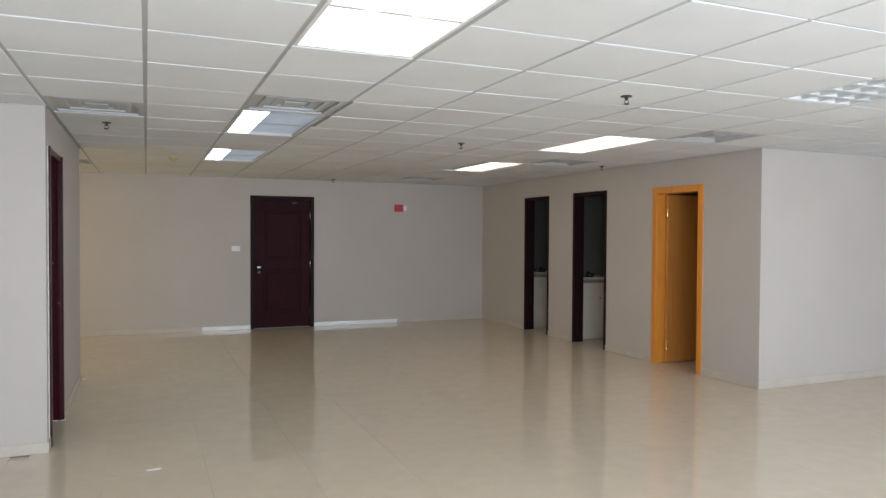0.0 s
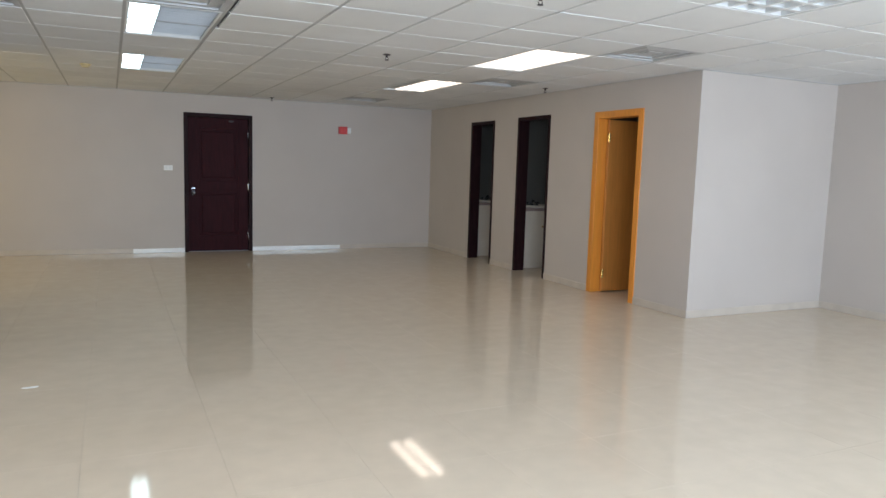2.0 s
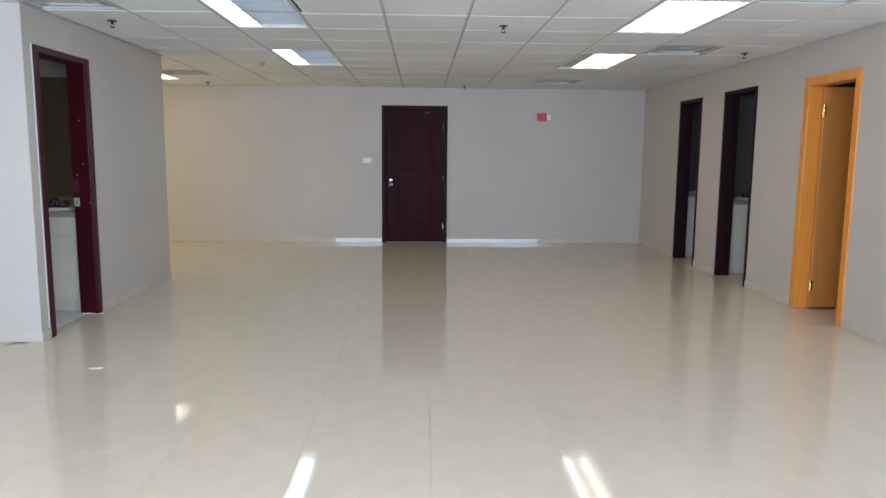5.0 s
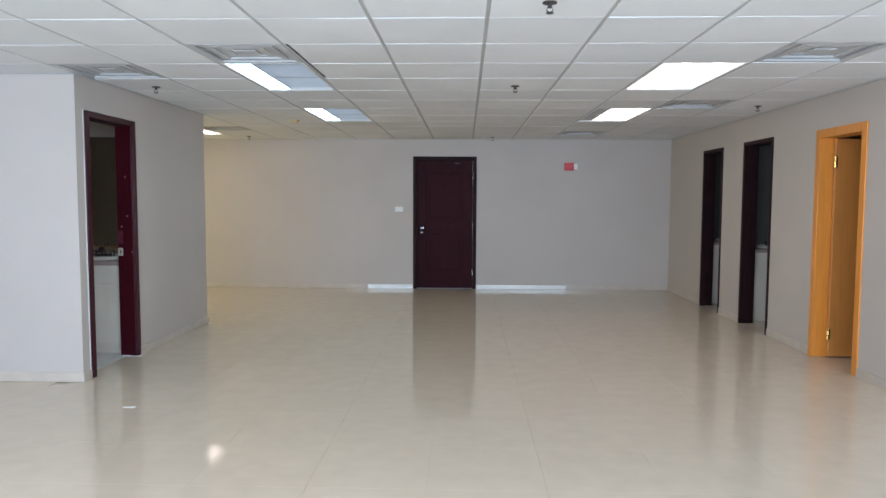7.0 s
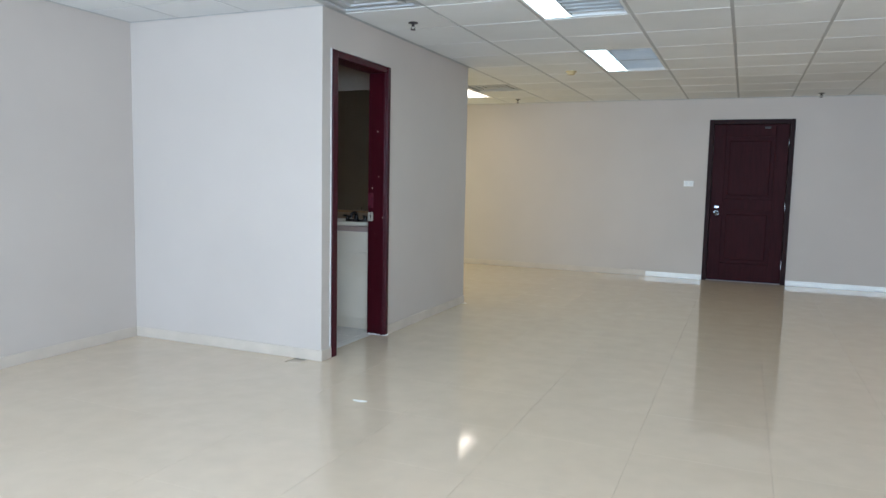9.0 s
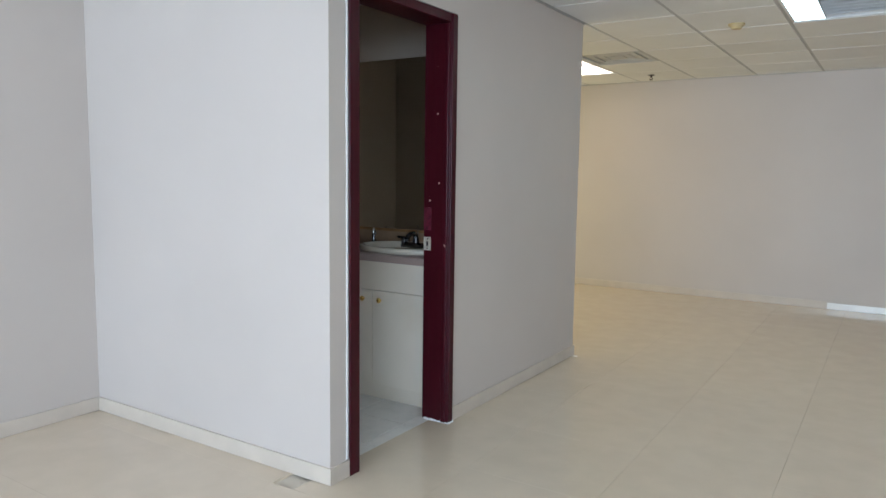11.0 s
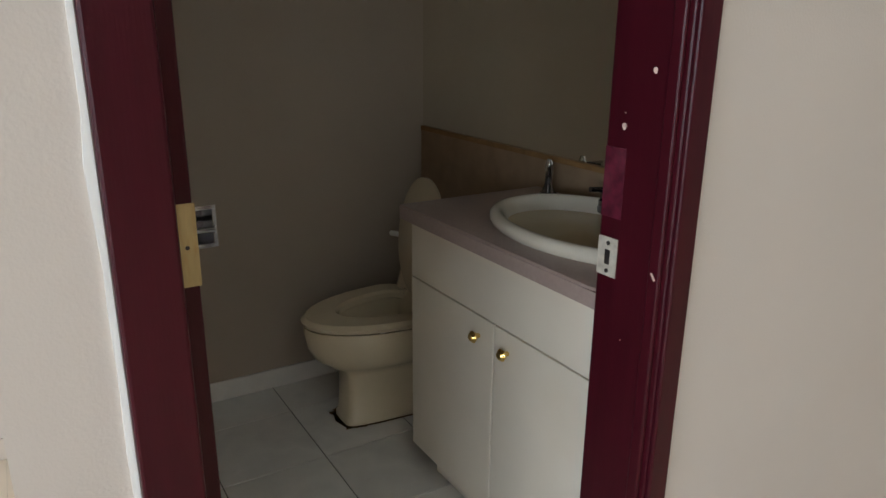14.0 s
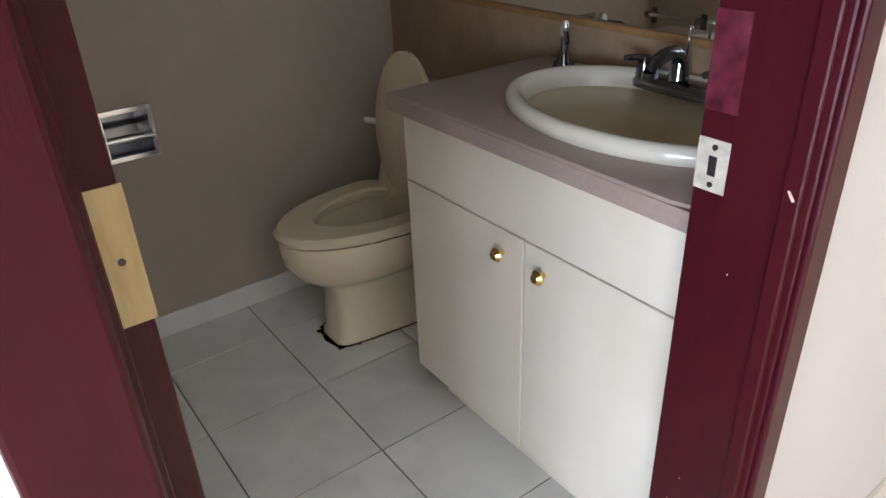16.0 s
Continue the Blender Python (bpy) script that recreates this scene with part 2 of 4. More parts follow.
wall_run("wall_north", "y", FAR, 0.2, XW - 0.2, XRR + 0.2, [(0.0, 1.006, 0, 2.1)], PAINT, "greige painted plaster wall with the entry door")
wall_run("wall_east", "x", XR, WT, YR, FAR, [(a, b, 0, h) for a, b, h in DOORS_R], PAINT, "greige painted wall with three doorways")
wall_run("wall_east_return", "y", YR, 0.14, XR + WT, XRR + 0.2, [], PAINT, "pale painted wall of the projecting block")
wall_run("wall_east_outer", "x", XRR, 0.2, NEAR, YR, [], PAINT, "pale painted plaster wall")
wall_run("wall_east_rooms_back", "x", XRR, 0.2, YR + 0.14, FAR, [], DIM_ROOM_PAINT, "grey-green wall behind the small rooms, paint darkened for their dimness")
wall_run("wall_west_block", "x", XL, -WT, YL, YLF, [(DOOR_L[0], DOOR_L[1], 0, DOOR_L[2])], PAINT, "greige painted wall with the washroom doorway")
wall_run("wall_west_return", "y", YL, 0.11, XLL, XL - WT, [], PAINT, "pale bluish-lit painted wall of the washroom block")
wall_run("wall_west_outer", "x", XLL, -0.2, NEAR, YL + 0.11, [], PAINT, "pale painted plaster wall")
wall_run("wall_recess_south", "y", YLF, -0.14, XW - 0.2, XL - WT, [], PAINT, "greige painted wall of the recess")
wall_run("wall_recess_west", "x", XW, -0.2, YLF, FAR, [(9.2, 11.2, 0.6, 1.8)], PAINT, "greige painted wall with a window")
WINS = [(wx - 1.02, wx + 1.02, 0.7, 2.2) for wx in (-2.55, -0.1, 2.35, 4.75)]
wall_run("wall_south", "y", NEAR, -0.2, XLL - 0.2, XRR + 0.2, WINS, PAINT, "greige painted wall with a row of windows")
# washroom inner walls
BX0, BX1, BY0, BY1 = -3.84, XL - WT, YL + 0.11, 7.56
wall_run("wall_washroom_west", "x", BX0, -0.12, BY0, BY1, [(6.592, 6.718, 0.606, 0.732)], BATH_PAINT, "beige painted washroom wall")
wall_run("wall_washroom_north", "y", BY1, 0.12, BX0 - 0.12, BX1, [], BATH_PAINT, "beige painted washroom wall behind the vanity")
bm = bm_new()
box(bm, BX0, BX1, BY0 + 0.001, BY0 + 0.008, 0, TOPZ)
structure("wall_washroom_south", bm, BATH_PAINT, "beige painted washroom wall", "wall")
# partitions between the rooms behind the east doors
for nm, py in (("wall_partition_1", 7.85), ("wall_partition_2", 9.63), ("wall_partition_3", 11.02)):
    wall_run(nm, "y", py, 0.1, XR + WT, XRR, [], DIM_ROOM_PAINT, "grey-green partition wall, paint darkened for the dim rooms")


def window_unit(name, cx, cy, along_x, w, z0, z1):
    """Aluminium window of two panes filling an opening."""
    win = thing(name, (cx, cy, z0), "grey aluminium window with two clear panes", "window", kind="structure")

    def b(u0, u1, w0, w1, d):
        m = bm_new()
        if along_x:
            box(m, u0, u1, -d, d, w0, w1)
        else:
            box(m, -d, d, u0, u1, w0, w1)
        return m
    hh, k = z1 - z0, w / 2
    for u in ((-k, -k + 0.05), (k - 0.05, k), (-0.025, 0.025)):
        part("window_frame", b(u[0], u[1], 0.05, hh - 0.05, 0.03), VENT, win)
    part("window_frame", b(-k, k, 0, 0.05, 0.03), VENT, win)
    part("window_frame", b(-k, k, hh - 0.05, hh, 0.03), VENT, win)
    for u in ((-k + 0.05, -0.025), (0.025, k - 0.05)):
        p = part("pane", b(u[0], u[1], 0.05, hh - 0.05, 0.003), GLASS, win)
        p.visible_shadow = False
    return win


for i, wx in enumerate((-2.55, -0.1, 2.35, 4.75)):
    window_unit("window_%d" % (i + 1), wx, NEAR - 0.12, True, 2.04, 0.7, 2.2)
window_unit("window_5", XW - 0.12, 10.2, False, 2.0, 0.6, 1.8)

# ---------- ceiling ----------
LIGHTS_LIT = [(-0.894, 2.70), (2.166, 5.748), (2.166, 8.196), (-3.342, 10.032)]
LIGHTS_HALF = [(-0.894, 5.748), (-0.894, 8.196)]
LIGHTS_OFF = [(2.166, 2.70)]
VENTS = [(2.778, 7.584), (2.166, 10.644), (2.778, 5.136), (-0.894, 5.136), (-2.118, 5.748), (-2.73, 10.032)]


def cell(x, y):
    return round((x - GX0) / GS), round((y - GY0) / GS)


taken = set()
for lx, ly in LIGHTS_LIT + LIGHTS_HALF + LIGHTS_OFF:
    i, j = cell(lx, ly)
    taken |= {(i, j), (i, j + 1)}
for lx, ly in VENTS:
    taken.add(cell(lx, ly))
verts, faces = [], []
rng = random.Random(4)


def slab(x0, x1, y0, y1, z0, z1, c=0.0012):
    """A ceiling tile with a small chamfer round its lower face, tipped a hair."""
    k = len(verts)
    dz = [rng.uniform(-0.0012, 0.0012) for _ in range(4)]
    verts.extend([(x0, y0, z1), (x1, y0, z1), (x1, y1, z1), (x0, y1, z1)])
    verts.extend([(x0, y0, z0 + c), (x1, y0, z0 + c), (x1, y1, z0 + c), (x0, y1, z0 + c)])
    verts.extend([(x0 + c, y0 + c, z0 + dz[0]), (x1 - c, y0 + c, z0 + dz[1]), (x1 - c, y1 - c, z0 + dz[2]), (x0 + c, y1 - c, z0 + dz[3])])
    faces.append((k, k + 1, k + 2, k + 3))
    for a in (0, 4):
        for i in range(4):
            faces.append((k + a + i, k + a + 4 + i, k + a + 4 + (i + 1) % 4, k + a + (i + 1) % 4))
    faces.append((k + 11, k + 10, k + 9, k + 8))


for i in range(-12, 10):
    for j in range(-19, 5):
        if (i, j) in taken:
            continue
        x0, y0 = GX0 + i * GS, GY0 + j * GS
        x1, y1 = min(x0 + GS, XRR + 0.1), min(y0 + GS, FAR + 0.1)
        if x0 > XRR or y0 > FAR or x1 < XW or y1 < NEAR:
            continue
        if i == -1 and j in (-7, -6):
            x0 += 0.022          # tiles pushed aside, leaving a gap
        slab(x0 + 0.011, x1 - 0.011, y0 + 0.009, y1 - 0.009, H - 0.004, H + 0.014)
me = bpy.data.meshes.new("ceiling")
me.from_pydata(verts, [], faces)
me.materials.append(CEILING)
tagged(new("ceiling", me), "white mineral fibre ceiling tiles, slightly stained", "ceiling", kind="structure")
bm = bm_new()
for i in range(-12, 11):
    x = GX0 + i * GS
    box(bm, x - 0.0125, x + 0.0125, NEAR, FAR, H, H + 0.008)
for j in range(-19, 6):
    y = GY0 + j * GS
    if y < FAR:
        box(bm, XW, XRR, y - 0.008, y + 0.008, H + 0.0015, H + 0.007)
for xx, ya, yb in ((XR, YR, FAR), (XL, YL, YLF), (XRR, NEAR, YR), (XLL, NEAR, YL)):
    sgn = -1 if xx > 0 else 1
    box(bm, min(xx, xx + sgn * 0.018), max(xx, xx + sgn * 0.018), ya, yb, H - 0.008, H - 0.005)
for yy, xa, xb, sgn in ((FAR, XW, XR, -1), (YR, XR, XRR, -1), (YL, XLL, XL, -1), (YLF, XW, XL, 1)):
    box(bm, xa, xb, min(yy, yy + sgn * 0.018), max(yy, yy + sgn * 0.018), H - 0.0085, H - 0.0055)
structure("ceiling_grid", bm, TBAR, "grey metal suspended ceiling grid", "ceiling grid")
bm = bm_new()
box(bm, XW - 0.2, XRR + 0.2, NEAR - 0.2, FAR + 0.2, TOPZ, TOPZ + 0.15)
structure("ceiling_slab", bm, WHITE, "concrete slab above the suspended ceiling", "slab")


def housing(e, deep=0.09):
    m = bm_new()
    w, d = GS, 2 * GS
    for a in ((0.012, 0.03, 0.012, d - 0.012), (w - 0.03, w - 0.012, 0.012, d - 0.012),
              (0.03, w - 0.03, 0.012, 0.03), (0.03, w - 0.03, d - 0.03, d - 0.012)):
        box(m, *a, -0.002, deep)
    part("frame", m, WHITE, e)
    m = bm_new()
    box(m, 0.012, w - 0.012, 0.012, d - 0.012, deep, deep + 0.01)
    part("housing", m, WHITE, e)


def troffer_lit(x, y, dim_side=False):
    e = thing("ceiling_light", (x, y, H), "lit recessed fluorescent troffer with white diffuser", "ceiling light", "ceiling lights")
    housing(e)
    for u in ((0.26, 0.46) if dim_side else (0.20, 0.41)):
        m = bm_new()
        box(m, u - 0.036, u + 0.036, 0.04, 2 * GS - 0.04, 0.006, 0.010)
        part("tube_strip", m, LIT, e, "bright fluorescent tube strip")
    spans = ((0.03, 0.175), (0.175, 0.224), (0.296, 0.424), (0.496, GS - 0.03)) if dim_side else ((0.03, 0.164), (0.236, 0.374), (0.446, GS - 0.03))
    for a, b in spans:
        m = bm_new()
        box(m, a, b, 0.03, 2 * GS - 0.03, 0.006, 0.010)
        dead = dim_side and a < 0.1
        part("diffuser", m, VENT if dead else LIT_SOFT, e, "grey unlit side panel" if dead else "glowing white diffuser")
    return e


def troffer_half(x, y):
    e = thing("ceiling_light", (x, y, H), "half-lit louvred fluorescent troffer with bare slats", "ceiling light", "ceiling lights")
    housing(e)
    m = bm_new()
    box(m, 0.03, 0.21, 0.03, 2 * GS - 0.03, 0.006, 0.012)
    part("tube_strip", m, LIT_BLUE, e, "bright cool fluorescent strip")
    m = bm_new()
    box(m, 0.21, 0.216, 0.03, 2 * GS - 0.03, 0.002, 0.088)
    part("divider", m, LOUVRE, e)
    for k in range(12):
        m = bm_new()
        yy = 0.08 + k * 0.092
        box(m, 0.216, GS - 0.03, yy, yy + 0.006, 0.004, 0.05)
        part("slat", m, LOUVRE, e)
    return e


def troffer_off(x, y):
    e = thing("ceiling_light", (x, y, H), "unlit fluorescent troffer with white parabolic louvre cells", "ceiling light", "ceiling lights")
    housing(e)
    for k in range(1, 4):
        m = bm_new()
        u = GS * k / 4
        loft(m, [[(u - s, yy, 0.0), (u + s, yy, 0.0), (u + 0.004, yy, 0.05), (u - 0.004, yy, 0.05)] for s, yy in ((0.014, 0.03), (0.014, 2 * GS - 0.03))])
        part("louvre_blade", m, WHITE, e)
    for k in range(1, 8):
        m = bm_new()
        v = 2 * GS * k / 8
        loft(m, [[(xx, v - 0.014, 0.002), (xx, v + 0.014, 0.002), (xx, v + 0.004, 0.048), (xx, v - 0.004, 0.048)] for xx in (0.03, GS - 0.03)])
        part("louvre_blade", m, WHITE, e)
    return e


for p in LIGHTS_LIT:
    troffer_lit(*p, dim_side=p == LIGHTS_LIT[2])
for p in LIGHTS_HALF:
    troffer_half(*p)
for p in LIGHTS_OFF:
    troffer_off(*p)


def ceiling_vent(x, y):
    e = thing("ceiling_vent", (x + GS / 2, y + GS / 2, H), "grey square ceiling air diffuser with stepped rings", "air vent", "ceiling vents")
    k = GS / 2 - 0.012
    m = bm_new()
    box(m, -k, k, -k, k, 0.016, 0.022)
    part("backing", m, VENT, e)
    for r, z in ((k, 0.0), (k * 0.72, 0.006), (k * 0.46, 0.012)):
        m = bm_new()
        w = 0.035
        for a in ((-r, r, -r, -r + w), (-r, r, r - w, r), (-r, -r + w, -r + w, r - w), (r - w, r, -r + w, r - w)):
            box(m, *a, z - 0.003, z + 0.012)
        part("ring", m, VENT, e)
    m = bm_new()
    box(m, -0.07, 0.07, -0.07, 0.07, 0.004, 0.012, 0.003)
    part("centre_plate", m, VENT, e)


for p in VENTS:
    ceiling_vent(*p)


def sprinkler(x, y):
    e = thing("sprinkler_head", (x, y, H - 0.004), "dark metal pendent sprinkler head", "sprinkler", "sprinklers")
    m = bm_new()
    cyl(m, (0, 0, -0.007), (0, 0, 0), 0.036, 0.032)
    part("escutcheon", m, DARK, e, smooth=True)
    m = bm_new()
    cyl(m, (0, 0, -0.028), (0, 0, -0.007), 0.010)
    tube(m, [(0.009, 0, -0.026), (0.016, 0, -0.036), (0.004, 0, -0.05)], 0.003, 8)
    tube(m, [(-0.009, 0, -0.026), (-0.016, 0, -0.036), (-0.004, 0, -0.05)], 0.003, 8)
    part("body", m, DARK, e)
    m = bm_new()
    cyl(m, (0, 0, -0.054), (0, 0, -0.050), 0.018)
    part("deflector", m, DARK, e)


for p in ((1.24, 6.74), (1.23, 4.24), (-1.785, 6.76), (3.74, 8.01), (1.24, 11.68), (-2.46, 11.5)):
    sprinkler(*p)
e = thing("smoke_detector", (-1.215, 9.27, H - 0.004), "yellowed plastic smoke detector on the ceiling", "smoke detector")
m = bm_new()
cyl(m, (0, 0, -0.012), (0, 0, 0), 0.055)
part("base", m, TAN, e, smooth=True)
m = bm_new()
cyl(m, (0, 0, -0.035), (0, 0, -0.012), 0.032, 0.048)
part("cover", m, TAN, e, smooth=True)

# ---------- floor slab, joints, baseboards ----------
bm = bm_new()
box(bm, XW - 0.2, XRR + 0.2, NEAR - 0.2, FAR + 0.2, -0.2, -0.008)
FLOOR_OB = structure("floor", bm, GROUT, "polished beige porcelain tile floor", "floor")
bm = bm_new()
box(bm, BX0, BX1 + 0.05, BY0 + 0.008, BY1, -0.007, -0.0035)
WASH_FLOOR = structure("floor_washroom", bm, BATH_GROUT, "grey marbled ceramic tile floor with dark joints", "floor")


def baseboard(x0, x1, y0, y1, mat, label, h=0.075):
    bm = bm_new()
    box(bm, x0, x1, y0, y1, 0.001, h, 0.002)
    structure("baseboard", bm, mat, label, "baseboard")


T = 0.011
LB = "cream ceramic tile baseboard"
for a, b in ((YL, DOOR_L[0]), (DOOR_L[1], YLF)):
    baseboard(XL, XL + T, a, b, BASE, LB)
baseboard(XLL, XL + T, YL - T, YL, BASE, LB)
baseboard(XLL, XLL + T, NEAR, YL - T, BASE, LB)
baseboard(XL - WT, XL + T, YLF, YLF + T, BASE, LB)
for a, b in ((YR, 6.578), (7.398, 8.31), (9.098, 9.741), (10.474, FAR - T)):
    baseboard(XR - T, XR, a, b, BASE, LB)
baseboard(XR - T, XRR, YR - T, YR, BASE, LB)
baseboard(XRR - T, XRR, NEAR, YR - T, BASE, LB)
baseboard(XW, -0.72, FAR - T, FAR, BASE, LB)
baseboard(2.43, XR, FAR - T, FAR, BASE, LB)
# White here puts the windows' reflection on the glossy tile into the colour.
baseboard(-0.72, 0.0, FAR - T - 0.002, FAR, BASE_WHITE, "tile baseboard beside the entry door, its glare painted white", 0.066)
baseboard(1.006, 2.43, FAR - T - 0.002, FAR, BASE_WHITE, "tile baseboard beside the entry door, its glare painted white", 0.066)
baseboard(BX0, BX0 + T, BY0 + 0.008, BY1, BATH_TILE, "pale marbled tile baseboard")

# ---------- entry door ----------
e = thing("door_1", (0, FAR, 0), "closed dark maroon panelled wooden entry door", "door", kind="structure")
m = bm_new()
for a in ((0.0, 0.058, 0, 2.1), (0.948, 1.006, 0, 2.1), (0.058, 0.948, 2.042, 2.1)):
    box(m, a[0], a[1], -0.012, 0.15, a[2], a[3], 0.004)
part("door_frame", m, MAROON_DARK, e, "dark stained door frame")
m = bm_new()
L0, L1 = 0.060, 0.946
for a in ((L0, L0 + 0.15, 0.008, 2.04), (L1 - 0.15, L1, 0.008, 2.04), (L0 + 0.15, L1 - 0.15, 0.008, 0.24),
          (L0 + 0.15, L1 - 0.15, 0.93, 1.08), (L0 + 0.15, L1 - 0.15, 1.88, 2.04)):
    box(m, a[0], a[1], 0.045, 0.085, a[2], a[3], 0.003)
leaf = part("door_leaf", m, MAROON_DOOR, e)
for z0, z1 in ((0.24, 0.93), (1.08, 1.88)):
    m = bm_new()
    box(m, L0 + 0.15, L1 - 0.15, 0.062, 0.078, z0, z1)
    box(m, L0 + 0.20, L1 - 0.20, 0.050, 0.0625, z0 + 0.05, z1 - 0.05, 0.008)
    part("door_panel", m, MAROON_DOOR, leaf)
m = bm_new()
cyl(m, (0.135, 0.045, 0.895), (0.135, 0.036, 0.895), 0.032)
cyl(m, (0.135, 0.036, 0.895), (0.135, 0.005, 0.895), 0.012)
bmesh.ops.create_uvsphere(m, u_segments=18, v_segments=12, radius=0.028, matrix=Matrix.Translation((0.135, -0.01, 0.895)))
part("door_handle", m, TAP_CHROME, leaf, "dull chrome door knob", True)
m = bm_new()
box(m, 0.11, 0.165, 0.041, 0.045, 0.955, 0.985, 0.001)
part("lock_plate", m, TAP_CHROME, leaf, "small dull metal lock plate")
m = bm_new()
box(m, 0.66, 0.73, 0.03, 0.045, 1.985, 2.01, 0.003)
part("door_contact", m, DARK, leaf)
for z in (0.25, 1.0, 1.8):
    m = bm_new()
    cyl(m, (0.948, 0.040, z - 0.05), (0.948, 0.040, z + 0.05), 0.008)
    part("hinge", m, TAP_CHROME, e)

e = thing("light_switch", (-0.222, FAR, 1.268), "white double light switch plate on the wall", "light switch")
m = bm_new()
box(m, -0.062, 0.062, -0.009, 0, -0.038, 0.038, 0.004)
part("plate", m, PLASTIC, e)
for u in (-0.028, 0.028):
    m = bm_new()
    box(m, u - 0.017, u + 0.017, -0.014, -0.009, -0.02, 0.02, 0.002)
    part("rocker", m, WHITE, e)
e = thing("fire_alarm", (2.462, FAR, 1.945), "red wall fire alarm with a white strobe", "fire alarm")
m = bm_new()
box(m, -0.08, 0.06, -0.05, 0, -0.06, 0.06, 0.006)
part("body", m, RED, e)
m = bm_new()
box(m, -0.06, 0.04, -0.054, -0.05, -0.035, 0.035, 0.002)
part("grille", m, RED, e)
m = bm_new()
box(m, 0.062, 0.122, -0.045, 0, -0.045, 0.045, 0.006)
part("strobe", m, PLASTIC, e, "white strobe lens")

# ---------- dark doorways on the east wall ----------


def door_frame_x(name, face, depth_sign, y0, y1, top, w, mat, label, proud=0.008):
    """A door frame lining an opening in a wall in the plane x=face."""
    e = thing(name, (face, (y0 + y1) / 2, 0), label, "door frame", kind="structure")
    k = (y1 - y0) / 2
    xa, xb = sorted((-depth_sign * proud, depth_sign * (WT + 0.004)))
    for a in ((-k, -k + w), (k - w, k)):
        m = bm_new()
        box(m, xa, xb, a[0], a[1], 0.001, top, 0.003)
        part("jamb", m, mat, e)
    m = bm_new()
    box(m, xa, xb, -k + w, k - w, top - w, top, 0.003)
    part("head", m, mat, e)
    return e


for (a, b, h), nm in zip(DOORS_R[:2], ("door_2", "door_3")):
    door_frame_x(nm, XR, 1, a, b, h, 0.045, MAROON_DARK, "near-black stained door frame, doorway open")
fr = door_frame_x("door_4", XR, 1, *DOORS_R[2], 0.075, ORANGE, "bright orange varnished pine door frame with open door", 0.012)
m = bm_new()
box(m, 0.11, 0.82, 0.285, 0.325, 0.012, 1.985, 0.003)
leaf = part("door_leaf", m, ORANGE_LEAF, fr, "plain orange veneer door leaf, open inward")
for z in (0.22, 1.78):
    m = bm_new()
    box(m, 0.095, 0.125, 0.278, 0.286, z - 0.05, z + 0.05, 0.001)
    cyl(m, (0.104, 0.276, z - 0.05), (0.104, 0.276, z + 0.05), 0.007)
    part("hinge", m, BRASS, fr, "brass hinge")
m = bm_new()
cyl(m, (0.76, 0.285, 1.0), (0.76, 0.25, 1.0), 0.012)
bmesh.ops.create_uvsphere(m, u_segments=16, v_segments=10, radius=0.027, matrix=Matrix.Translation((0.76, 0.235, 1.0)))
part("door_handle", m, BRASS, leaf, "brass knob", True)

